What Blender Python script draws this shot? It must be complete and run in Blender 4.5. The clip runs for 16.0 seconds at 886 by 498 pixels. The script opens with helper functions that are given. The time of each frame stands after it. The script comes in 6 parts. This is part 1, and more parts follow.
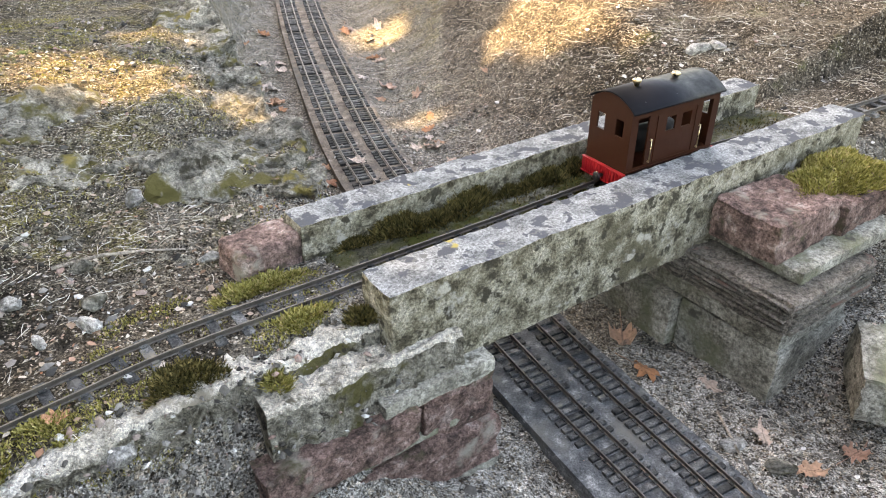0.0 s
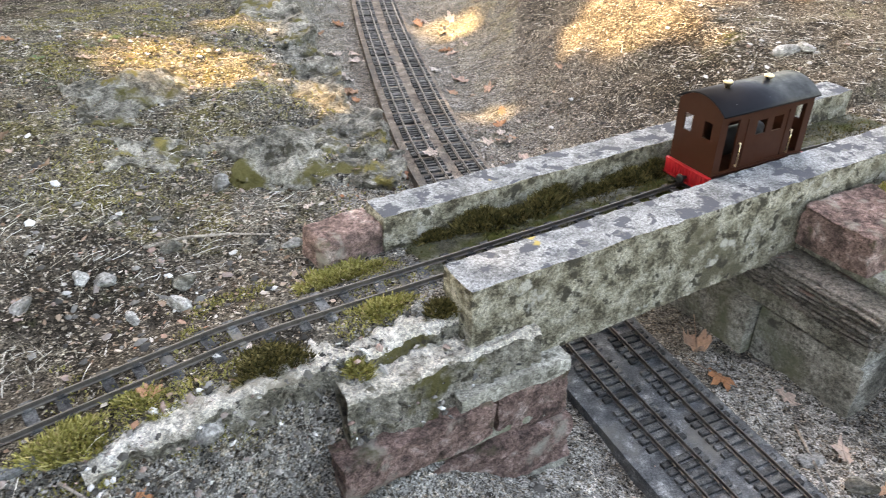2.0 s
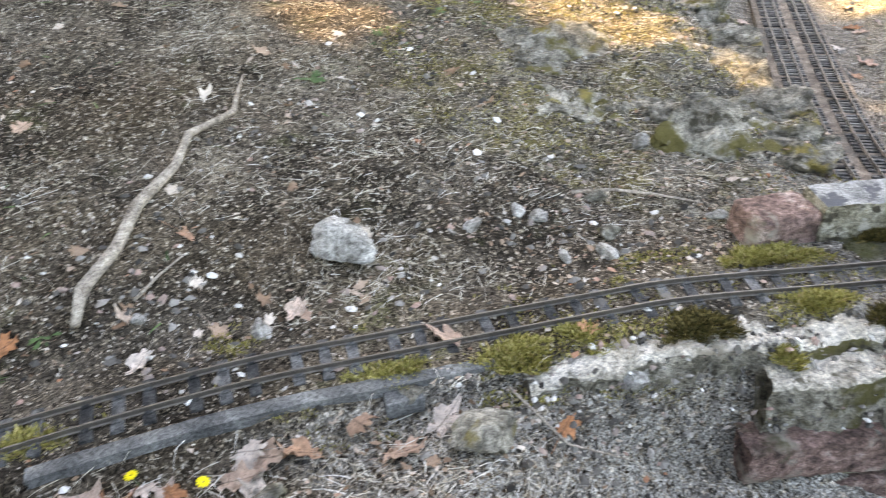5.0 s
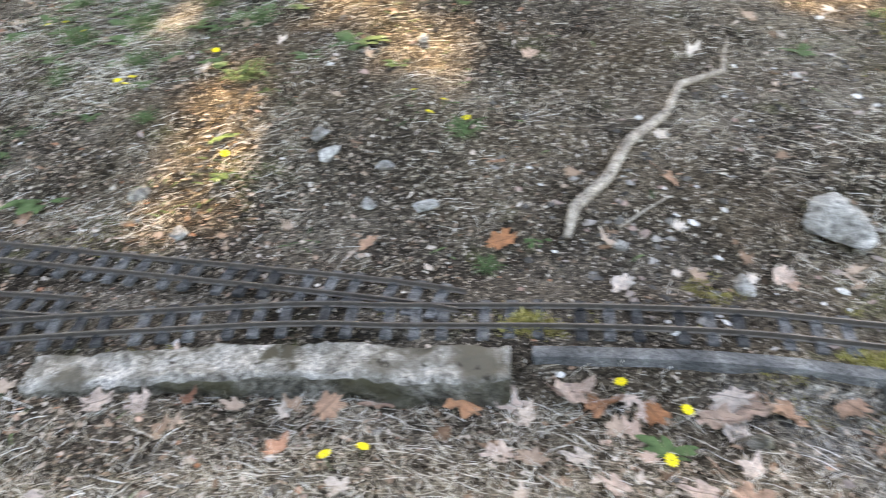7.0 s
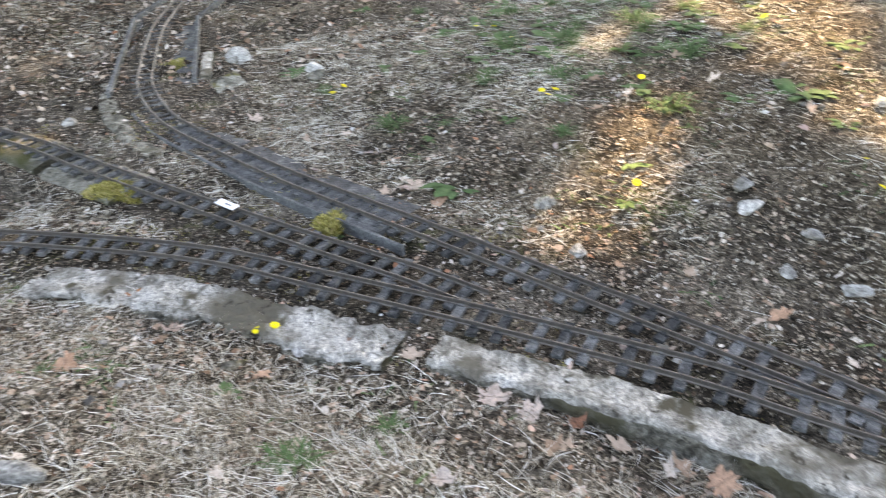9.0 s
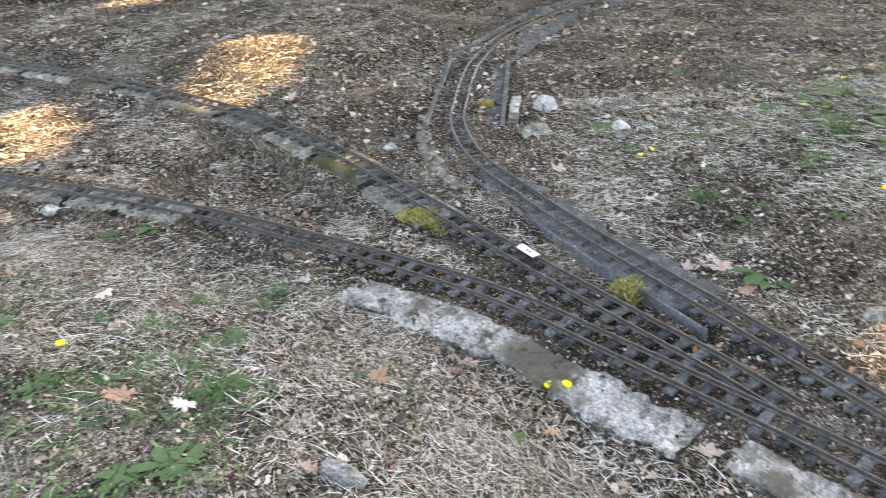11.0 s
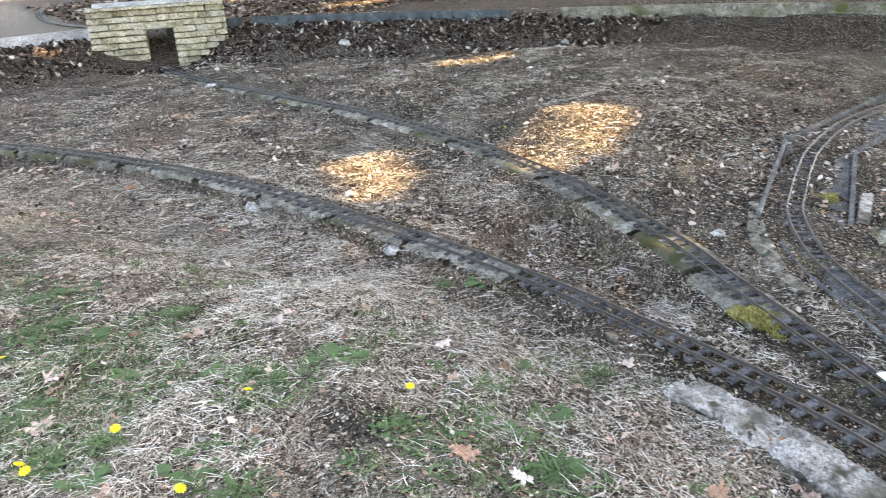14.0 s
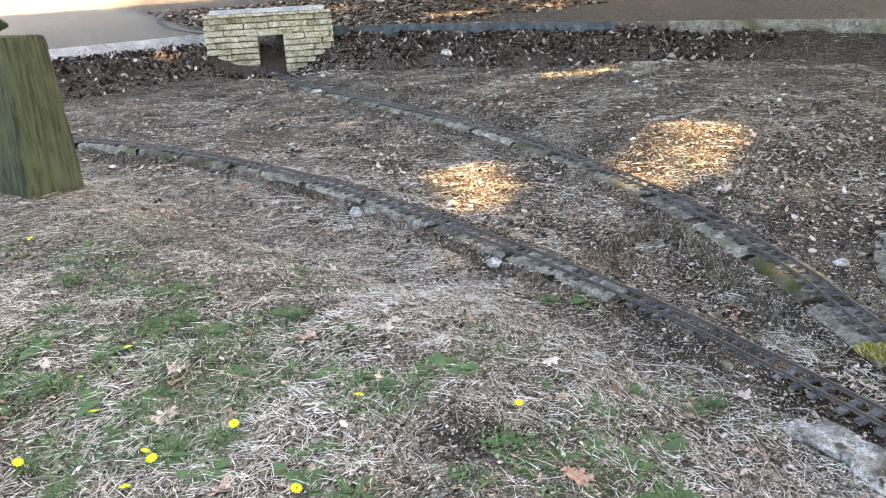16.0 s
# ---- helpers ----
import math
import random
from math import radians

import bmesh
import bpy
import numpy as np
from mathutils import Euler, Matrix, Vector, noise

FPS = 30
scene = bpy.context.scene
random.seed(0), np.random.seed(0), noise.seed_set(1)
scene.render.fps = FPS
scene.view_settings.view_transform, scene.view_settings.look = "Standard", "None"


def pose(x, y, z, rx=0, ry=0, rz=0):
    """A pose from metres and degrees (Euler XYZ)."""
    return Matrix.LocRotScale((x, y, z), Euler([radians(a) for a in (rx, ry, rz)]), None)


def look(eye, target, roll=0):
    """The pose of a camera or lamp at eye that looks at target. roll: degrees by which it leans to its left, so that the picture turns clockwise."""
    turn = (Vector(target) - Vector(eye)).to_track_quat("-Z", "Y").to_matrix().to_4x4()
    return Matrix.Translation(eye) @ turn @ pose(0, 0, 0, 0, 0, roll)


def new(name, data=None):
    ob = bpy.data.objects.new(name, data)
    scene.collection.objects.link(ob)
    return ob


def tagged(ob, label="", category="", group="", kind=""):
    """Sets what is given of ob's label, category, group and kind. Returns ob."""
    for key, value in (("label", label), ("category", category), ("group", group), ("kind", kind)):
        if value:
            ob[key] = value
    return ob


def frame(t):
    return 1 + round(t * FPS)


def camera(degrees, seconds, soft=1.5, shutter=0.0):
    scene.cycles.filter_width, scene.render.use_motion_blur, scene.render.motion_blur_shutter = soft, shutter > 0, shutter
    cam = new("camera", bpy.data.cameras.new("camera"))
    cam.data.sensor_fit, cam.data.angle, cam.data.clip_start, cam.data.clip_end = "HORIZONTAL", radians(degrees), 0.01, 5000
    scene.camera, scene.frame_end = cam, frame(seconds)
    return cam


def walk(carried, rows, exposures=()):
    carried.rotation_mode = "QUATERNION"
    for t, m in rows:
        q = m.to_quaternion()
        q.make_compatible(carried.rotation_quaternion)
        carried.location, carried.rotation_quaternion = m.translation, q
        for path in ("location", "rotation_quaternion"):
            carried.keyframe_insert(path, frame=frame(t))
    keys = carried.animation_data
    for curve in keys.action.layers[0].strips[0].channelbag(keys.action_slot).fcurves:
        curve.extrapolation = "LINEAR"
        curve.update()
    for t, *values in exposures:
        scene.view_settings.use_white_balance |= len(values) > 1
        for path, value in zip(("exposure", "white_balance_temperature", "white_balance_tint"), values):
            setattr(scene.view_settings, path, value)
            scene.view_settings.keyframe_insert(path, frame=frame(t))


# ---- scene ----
cam = camera(62.3, 16.0, 1.0, 0.5)
METRES, EYE, TILT, LEAN, TURN = 1.17, 0.74, -32.0, 0.0, 0.0
ROWS = [
    (0.0, 0.0, 0.0, 0.0, 0.0, 0.0, -0.0),
    (0.5, -0.0028, -0.0003, 0.0017, 0.44, -0.07, -0.37),
    (1.0, -0.0175, -0.0004, 0.0021, 1.3, -0.18, -0.91),
    (1.5, -0.0201, 0.0029, 0.0021, 2.54, -0.36, -1.63),
    (2.0, -0.0389, -0.0029, 0.0012, 4.21, -0.6, -2.6),
    (2.5, -0.0537, -0.0082, 0.004, 6.34, -0.88, -3.77),
    (3.0, -0.0696, -0.0154, 0.0201, 8.51, -1.08, -5.11),
    (3.5, -0.1144, -0.0261, 0.0092, 13.24, -2.12, -7.11),
    (6.0, -0.2762, -0.152, -0.0742, 38.26, -10.78, -17.64),
    (6.5, -0.3154, -0.2054, -0.1104, 45.57, -13.45, -20.38),
    (7.0, -0.3664, -0.2527, -0.1459, 53.8, -16.8, -22.85),
    (7.5, -0.4154, -0.2766, -0.1711, 61.85, -20.17, -24.8),
    (8.0, -0.4241, -0.2932, -0.1808, 69.23, -23.19, -26.27),
    (8.5, -0.4344, -0.3316, -0.1893, 76.0, -25.77, -27.53),
    (9.0, -0.4569, -0.3845, -0.2098, 82.64, -28.08, -28.55),
    (9.5, -0.4688, -0.4217, -0.2215, 89.25, -30.4, -29.12),
    (10.0, -0.4673, -0.447, -0.2294, 95.62, -32.62, -29.19),
    (12.5, -0.453, -0.568, -0.2518, 119.89, -40.39, -25.58),
    (13.0, -0.4427, -0.5927, -0.2552, 123.64, -41.23, -24.46),
    (13.5, -0.4353, -0.6112, -0.2627, 127.16, -41.9, -23.38),
    (14.0, -0.4302, -0.623, -0.2697, 130.39, -42.47, -22.44),
    (14.5, -0.4184, -0.6417, -0.2749, 133.27, -43.06, -21.61),
    (15.0, -0.4108, -0.6561, -0.2785, 135.51, -43.57, -20.95),
    (15.5, -0.4058, -0.6631, -0.2842, 136.98, -44.07, -20.4),
    (16.0, -0.4064, -0.6618, -0.2861, 137.71, -44.41, -20.02),
]
walk(cam, [(t, pose(0, 0, EYE, TILT, LEAN, TURN) @ pose(METRES * x, METRES * y, METRES * z, 90 + pitch, roll, yaw)) for t, x, y, z, yaw, pitch, roll in ROWS],
     exposures=[(0.0, 3.15, 9500, 14), (3.0, 3.2, 9300, 14), (7.0, 3.17, 8900, 14), (10.0, 3.2, 8700, 15), (13.0, 3.3, 8400, 15), (16.0, 3.2, 8200, 16)])

# ---- world and sun ----
SUN_EL, SUN_AZ = radians(48), radians(150)          # azimuth counted from +x towards +y
SUN_WAY = Vector((math.cos(SUN_EL) * math.cos(SUN_AZ), math.cos(SUN_EL) * math.sin(SUN_AZ), math.sin(SUN_EL)))
world = bpy.data.worlds.new("world")
scene.world = world
world.use_nodes = True
wn = world.node_tree.nodes
sky = wn.new("ShaderNodeTexSky")
sky.sky_type, sky.sun_disc = "NISHITA", False
sky.sun_elevation, sky.sun_rotation = SUN_EL, radians(90) - SUN_AZ
sky.air_density, sky.dust_density = 1.0, 2.5
wn["Background"].inputs["Strength"].default_value = 0.15
world.node_tree.links.new(sky.outputs[0], wn["Background"].inputs["Color"])
sun = new("sun", bpy.data.lights.new("sun", "SUN"))
sun.data.energy, sun.data.angle, sun.data.color = 3.0, radians(0.9), (1.0, 0.80, 0.52)
sun.matrix_world = look(SUN_WAY * 20, (0, 0, 0))

RNG = np.random.default_rng(7)


# ---- materials ----
def material(name, rough=0.85, metal=0.0, spec=0.3):
    m = bpy.data.materials.new(name)
    m.use_nodes = True
    b = m.node_tree.nodes["Principled BSDF"]
    b.inputs["Roughness"].default_value, b.inputs["Metallic"].default_value = rough, metal
    b.inputs["Specular IOR Level"].default_value = spec
    return m, m.node_tree, b


def node(tree, kind, **values):
    n = tree.nodes.new(kind)
    for key, value in values.items():
        n.inputs[key].default_value = value
    return n


def noise_out(tree, scale, detail=6.0, rough=0.6, space="Object", offset=None):
    co = tree.nodes.new("ShaderNodeTexCoord")
    n = node(tree, "ShaderNodeTexNoise", Scale=scale, Detail=detail, Roughness=rough)
    src = co.outputs[space]
    if offset is not None:
        add = tree.nodes.new("ShaderNodeVectorMath")
        tree.links.new(src, add.inputs[0])
        tree.links.new(offset, add.inputs[1])
        src = add.outputs[0]
    tree.links.new(src, n.inputs["Vector"])
    return n.outputs["Fac"]


def ramp(tree, fac, stops):
    r = tree.nodes.new("ShaderNodeValToRGB")
    el = r.color_ramp.elements
    while len(el) < len(stops):
        el.new(0.5)
    for e, (p, c) in zip(el, stops):
        e.position = p
        e.color = (*c, 1.0) if len(c) == 3 else c
    tree.links.new(fac, r.inputs["Fac"])
    return r.outputs["Color"]


def grey(a):
    return (a, a, a)


def mix(tree, fac, a, b, blend="MIX"):
    m = tree.nodes.new("ShaderNodeMix")
    m.data_type, m.blend_type = "RGBA", blend
    for sock, v in ((m.inputs["Factor"], fac), (m.inputs["A"], a), (m.inputs["B"], b)):
        if isinstance(v, bpy.types.NodeSocket):
            tree.links.new(v, sock)
        else:
            sock.default_value = v if isinstance(v, float) else (*v, 1.0)
    return m.outputs["Result"]


def bump(tree, bsdf, height, strength=0.5, distance=0.004):
    b = node(tree, "ShaderNodeBump", Strength=strength, Distance=distance)
    tree.links.new(height, b.inputs["Height"])
    tree.links.new(b.outputs["Normal"], bsdf.inputs["Normal"])


def stony(name, stops, scale=25.0, fine=160.0, patches=(), rough=0.9, relief=0.6, distance=0.003, vary=0.0, spec=0.12):
    """Mineral and earthy surfaces: a coarse colour ramp, fine grain over it, and patches (scale, lo, hi, colour) of growth or stain."""
    m, t, b = material(name, rough, 0.0, spec)
    off = None
    info = t.nodes.new("ShaderNodeObjectInfo")
    sc = t.nodes.new("ShaderNodeVectorMath")
    sc.operation = "SCALE"
    comb = t.nodes.new("ShaderNodeCombineXYZ")
    for i in range(3):
        t.links.new(info.outputs["Random"], comb.inputs[i])
    t.links.new(comb.outputs[0], sc.inputs[0])
    sc.inputs["Scale"].default_value = 7.0
    off = sc.outputs[0]
    c = ramp(t, noise_out(t, scale, 8, 0.65, offset=off), [(0.5 + (p - 0.5) * 0.6, col) for p, col in stops])
    f = noise_out(t, fine, 5, 0.7, offset=off)
    c = mix(t, 0.8, c, ramp(t, f, [(0.36, grey(0.3)), (0.5, grey(0.95)), (0.64, grey(1.5))]), "MULTIPLY")
    c = mix(t, 0.7, c, ramp(t, noise_out(t, fine * 3.1, 4, 0.7, offset=off), [(0.34, grey(0.35)), (0.48, grey(0.95)), (0.66, grey(1.6))]), "MULTIPLY")
    for k, (s, lo, hi, col) in enumerate(patches):
        mask = ramp(t, noise_out(t, s, 4, 0.6, offset=off), [(lo, grey(0.0)), (hi, grey(1.0))])
        c = mix(t, mask, c, col)
    if vary:
        h = ramp(t, info.outputs["Random"], [(0.0, grey(1 - vary)), (1.0, grey(1 + vary))])
        c = mix(t, 1.0, c, h, "MULTIPLY")
    t.links.new(c, b.inputs["Base Color"])
    mx = t.nodes.new("ShaderNodeMath")
    mx.operation = "ADD"
    t.links.new(noise_out(t, scale * 2.2, 8, 0.7, offset=off), mx.inputs[0])
    t.links.new(f, mx.inputs[1])
    bump(t, b, mx.outputs[0], relief, distance * 2.2)
    return m


def island(name, stops, rough=0.75, spec=0.06, grain=220.0):
    """Loose litter: each joined piece takes its own colour from the ramp."""
    m, t, b = material(name, rough, 0.0, spec)
    g = t.nodes.new("ShaderNodeNewGeometry")
    c = ramp(t, g.outputs["Random Per Island"], stops)
    f = noise_out(t, grain, 4, 0.6)
    c = mix(t, 0.6, c, ramp(t, f, [(0.3, grey(0.55)), (0.7, grey(1.25))]), "MULTIPLY")
    t.links.new(c, b.inputs["Base Color"])
    return m


M_BEAM = stony("weathered_concrete", [(0.28, (0.106, 0.0938, 0.065)), (0.42, (0.275, 0.25, 0.181)), (0.55, (0.425, 0.394, 0.3)), (0.75, (0.575, 0.544, 0.45))], 30, 170,
               [(9, 0.58, 0.70, (0.163, 0.144, 0.0938)), (34, 0.57, 0.63, (0.0875, 0.08, 0.06)), (16, 0.62, 0.68, (0.625, 0.6, 0.525))], relief=1.0, distance=0.006)
M_BEAMTOP = stony("lichened_concrete_top", [(0.3, (0.146, 0.15, 0.15)), (0.5, (0.249, 0.254, 0.249)), (0.7, (0.327, 0.331, 0.323))], 26, 220,
                  [(21, 0.535, 0.56, (0.086, 0.0903, 0.0989)), (60, 0.60, 0.66, (0.146, 0.146, 0.142)), (6, 0.67, 0.69, (0.396, 0.31, 0.103))], relief=0.4)
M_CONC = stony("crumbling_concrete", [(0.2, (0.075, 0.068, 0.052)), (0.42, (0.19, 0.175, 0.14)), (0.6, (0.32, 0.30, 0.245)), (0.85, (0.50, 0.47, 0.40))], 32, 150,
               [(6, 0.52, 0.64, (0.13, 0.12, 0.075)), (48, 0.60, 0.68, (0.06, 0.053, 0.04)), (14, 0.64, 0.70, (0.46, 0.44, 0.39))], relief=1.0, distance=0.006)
# Pale flaking tops; the ramp is also lightened by a third for sun gloss.
M_CONCTOP = stony("sun_glossed_pale_concrete", [(0.2, (0.17, 0.156, 0.13)), (0.42, (0.40, 0.378, 0.33)), (0.58, (0.60, 0.57, 0.51)), (0.82, (0.80, 0.77, 0.71))], 22, 150,
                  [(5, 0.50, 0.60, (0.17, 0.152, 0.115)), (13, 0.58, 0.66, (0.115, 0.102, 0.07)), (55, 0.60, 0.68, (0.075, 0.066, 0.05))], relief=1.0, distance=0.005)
M_BED = stony("mossy_dark_concrete", [(0.3, (0.045, 0.045, 0.03)), (0.5, (0.11, 0.105, 0.075)), (0.75, (0.26, 0.25, 0.21))], 9, 110,
              [(6, 0.48, 0.60, (0.065, 0.07, 0.018)), (22, 0.60, 0.68, (0.05, 0.045, 0.035))], relief=1.0, distance=0.006)
M_CREAM = stony("cream_flaked_render", [(0.2, (0.30, 0.27, 0.22)), (0.4, (0.56, 0.51, 0.43)), (0.58, (0.76, 0.70, 0.61)), (0.82, (0.85, 0.81, 0.74))], 16, 150,
                [(9, 0.56, 0.62, (0.15, 0.13, 0.085)), (30, 0.60, 0.66, (0.16, 0.14, 0.105)), (6, 0.58, 0.66, (0.34, 0.30, 0.235))], relief=1.0, distance=0.005)
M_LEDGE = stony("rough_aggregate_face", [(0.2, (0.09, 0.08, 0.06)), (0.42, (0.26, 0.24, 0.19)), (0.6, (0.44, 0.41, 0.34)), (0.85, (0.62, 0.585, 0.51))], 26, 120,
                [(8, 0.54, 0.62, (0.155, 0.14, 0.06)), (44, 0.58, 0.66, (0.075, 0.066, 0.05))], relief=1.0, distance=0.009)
M_TEAL = stony("blue_grey_plank", [(0.3, (0.05, 0.062, 0.066)), (0.6, (0.085, 0.102, 0.107)), (0.8, (0.15, 0.17, 0.172))], 12, 160, relief=0.3)
M_WALL = stony("grey_render", [(0.25, (0.15, 0.14, 0.115)), (0.5, (0.29, 0.275, 0.23)), (0.8, (0.46, 0.44, 0.38))], 14, 120,
               [(5, 0.52, 0.66, (0.16, 0.165, 0.10)), (26, 0.60, 0.68, (0.10, 0.095, 0.075))], relief=0.7)
M_RED = stony("red_sandstone", [(0.28, (0.082, 0.058, 0.050)), (0.45, (0.185, 0.122, 0.104)), (0.6, (0.27, 0.18, 0.155)), (0.78, (0.43, 0.34, 0.30))], 24, 130,
              [(10, 0.58, 0.68, (0.33, 0.30, 0.25)), (14, 0.60, 0.70, (0.10, 0.09, 0.055))], relief=1.0, distance=0.005, vary=0.35)
M_RIB = stony("ribbed_sandstone", [(0.2, (0.117, 0.111, 0.091)), (0.5, (0.221, 0.195, 0.163)), (0.8, (0.325, 0.286, 0.247))], 16, 110,
              [(10, 0.60, 0.68, (0.26, 0.156, 0.13))], relief=1.0, distance=0.006, vary=0.2)
M_ROCK = stony("pale_rock", [(0.25, (0.18, 0.17, 0.15)), (0.5, (0.42, 0.41, 0.38)), (0.75, (0.62, 0.61, 0.58))], 20, 140,
               [(24, 0.6, 0.68, (0.12, 0.11, 0.09))], relief=1.0, distance=0.005, vary=0.2)
M_GROCK = stony("mossy_grey_rock", [(0.25, (0.09, 0.084, 0.07)), (0.46, (0.25, 0.235, 0.195)), (0.60, (0.40, 0.375, 0.315)), (0.8, (0.56, 0.53, 0.455))], 18, 130,
                [(8, 0.53, 0.60, (0.16, 0.14, 0.055)), (26, 0.57, 0.65, (0.07, 0.064, 0.045)), (10, 0.60, 0.66, (0.27, 0.22, 0.075))], relief=1.0, distance=0.007, vary=0.2)
M_STONE = stony("yellow_stone", [(0.25, (0.20, 0.18, 0.115)), (0.5, (0.37, 0.345, 0.245)), (0.75, (0.47, 0.45, 0.36))], 10, 60, relief=0.6, vary=0.2)
M_PLANKG = stony("grey_weathered_plank", [(0.3, (0.072, 0.0756, 0.0756)), (0.6, (0.137, 0.14, 0.137)), (0.8, (0.216, 0.223, 0.216))], 14, 200, relief=0.4)
M_PALE = stony("pale_grey_plank", [(0.3, (0.32, 0.33, 0.34)), (0.7, (0.48, 0.49, 0.50))], 6, 90, relief=0.3)
M_DECK = stony("dark_decking", [(0.3, (0.055, 0.060, 0.063)), (0.6, (0.12, 0.127, 0.130)), (0.8, (0.32, 0.325, 0.32))], 40, 260,
               [(7, 0.55, 0.68, (0.14, 0.135, 0.12))], relief=0.5, spec=0.4, rough=0.75)
M_BOARD = stony("weathered_brown_board", [(0.3, (0.10, 0.082, 0.066)), (0.55, (0.20, 0.168, 0.138)), (0.8, (0.33, 0.285, 0.24))], 18, 200,
                [(5, 0.55, 0.66, (0.12, 0.112, 0.10))], relief=0.5)
M_FELT = stony("slate_grey_felt", [(0.3, (0.062, 0.064, 0.064)), (0.6, (0.115, 0.118, 0.117)), (0.8, (0.21, 0.212, 0.205))], 26, 240,
               [(5, 0.56, 0.68, (0.20, 0.20, 0.19)), (11, 0.62, 0.70, (0.10, 0.095, 0.045))], relief=0.5, rough=0.8)
M_BLOCK = stony("mossy_wall_block", [(0.25, (0.095, 0.09, 0.07)), (0.5, (0.21, 0.198, 0.16)), (0.8, (0.38, 0.36, 0.305))], 20, 130,
                [(5, 0.50, 0.64, (0.085, 0.088, 0.035)), (15, 0.60, 0.70, (0.40, 0.385, 0.34))], relief=0.9, distance=0.005, vary=0.3)
M_SLEEPER = stony("black_plastic_sleeper", [(0.3, (0.040, 0.041, 0.041)), (0.7, (0.135, 0.135, 0.130))], 60, 300,
                  [(30, 0.60, 0.70, (0.13, 0.12, 0.10))], rough=0.75, relief=0.3, vary=0.5)
M_MOSS = island("moss", [(0.0, (0.12, 0.11, 0.03)), (0.5, (0.29, 0.26, 0.075)), (0.85, (0.46, 0.41, 0.16)), (1.0, (0.40, 0.29, 0.15))], 0.95, 0.06, 500)
M_MOSSB = island("brown_moss", [(0.0, (0.03, 0.028, 0.011)), (0.5, (0.088, 0.075, 0.026)), (1.0, (0.21, 0.165, 0.065))], 0.95, 0.06, 500)
M_STRAW = island("dry_grass", [(0.0, (0.07, 0.056, 0.037)), (0.28, (0.22, 0.185, 0.13)), (0.52, (0.50, 0.445, 0.345)), (0.78, (0.76, 0.71, 0.60)), (1.0, (0.88, 0.86, 0.79))], 0.8, 0.06)
M_GREEN = island("weed_green", [(0.0, (0.026, 0.052, 0.021)), (0.5, (0.074, 0.124, 0.052)), (1.0, (0.155, 0.225, 0.095))], 0.65, 0.06)
M_CHIP = island("litter_chips", [(0.0, (0.012, 0.009, 0.007)), (0.38, (0.045, 0.032, 0.022)), (0.62, (0.15, 0.10, 0.066)), (0.78, (0.36, 0.265, 0.19)), (0.9, (0.52, 0.43, 0.34)), (0.96, (0.62, 0.56, 0.48)), (1.0, (0.38, 0.16, 0.08))], 0.8, 0.06)
M_SCRAP = island("pale_leaf_scraps", [(0.0, (0.20, 0.125, 0.08)), (0.3, (0.38, 0.27, 0.195)), (0.6, (0.48, 0.38, 0.30)), (0.85, (0.64, 0.57, 0.49)), (1.0, (0.40, 0.19, 0.11))], 0.75, 0.06)
M_PEB = island("gravel_mix", [(0.0, (0.035, 0.033, 0.03)), (0.35, (0.12, 0.112, 0.10)), (0.65, (0.28, 0.265, 0.24)), (0.80, (0.34, 0.225, 0.185)), (0.9, (0.50, 0.485, 0.45)), (1.0, (0.84, 0.82, 0.78))], 0.85, 0.06)
M_MULCH = island("bark_mulch", [(0.0, (0.014, 0.010, 0.009)), (0.6, (0.042, 0.030, 0.024)), (0.84, (0.10, 0.07, 0.055)), (0.92, (0.40, 0.34, 0.28)), (1.0, (0.62, 0.58, 0.52))], 0.9, 0.06)


def leaf_material():
    m, t, b = material("fallen_leaf", 0.6, 0.0, 0.35)
    info = t.nodes.new("ShaderNodeObjectInfo")
    c = ramp(t, info.outputs["Random"], [(0.0, (0.46, 0.20, 0.09)), (0.15, (0.52, 0.31, 0.20)), (0.4, (0.58, 0.43, 0.34)), (0.65, (0.66, 0.54, 0.46)), (0.88, (0.72, 0.64, 0.56)), (1.0, (0.38, 0.17, 0.10))])
    c = mix(t, 0.9, c, ramp(t, noise_out(t, 2.6, 7, 0.7), [(0.34, grey(0.5)), (0.5, grey(1.0)), (0.66, grey(1.25))]), "MULTIPLY")
    c = mix(t, ramp(t, noise_out(t, 7.0, 4), [(0.58, grey(0)), (0.66, grey(0.75))]), c, (0.12, 0.06, 0.035))
    co = t.nodes.new("ShaderNodeTexCoord")
    sep = t.nodes.new("ShaderNodeSeparateXYZ")
    t.links.new(co.outputs["Object"], sep.inputs[0])
    ab = t.nodes.new("ShaderNodeMath")
    ab.operation = "ABSOLUTE"
    t.links.new(sep.outputs["X"], ab.inputs[0])
    rib = ramp(t, ab.outputs[0], [(0.012, grey(0.45)), (0.035, grey(1.0))])
    c = mix(t, 0.8, c, rib, "MULTIPLY")
    t.links.new(c, b.inputs["Base Color"])
    bump(t, b, noise_out(t, 8, 5), 0.6, 0.03)
    return m


def plain(name, col, rough, metal=0.0, spec=0.5, wear=0.25, scale=60.0, relief=0.1):
    m, t, b = material(name, rough, metal, spec)
    c = mix(t, wear, col, ramp(t, noise_out(t, scale, 6, 0.65), [(0.3, grey(0.3)), (0.7, grey(1.5))]), "MULTIPLY")
    t.links.new(c, b.inputs["Base Color"])
    r = ramp(t, noise_out(t, scale * 0.7, 5), [(0.3, grey(max(rough - 0.12, 0.05))), (0.7, grey(min(rough + 0.15, 1)))])
    t.links.new(r, b.inputs["Roughness"])
    bump(t, b, noise_out(t, scale * 5, 3), relief, 0.0005)
    return m


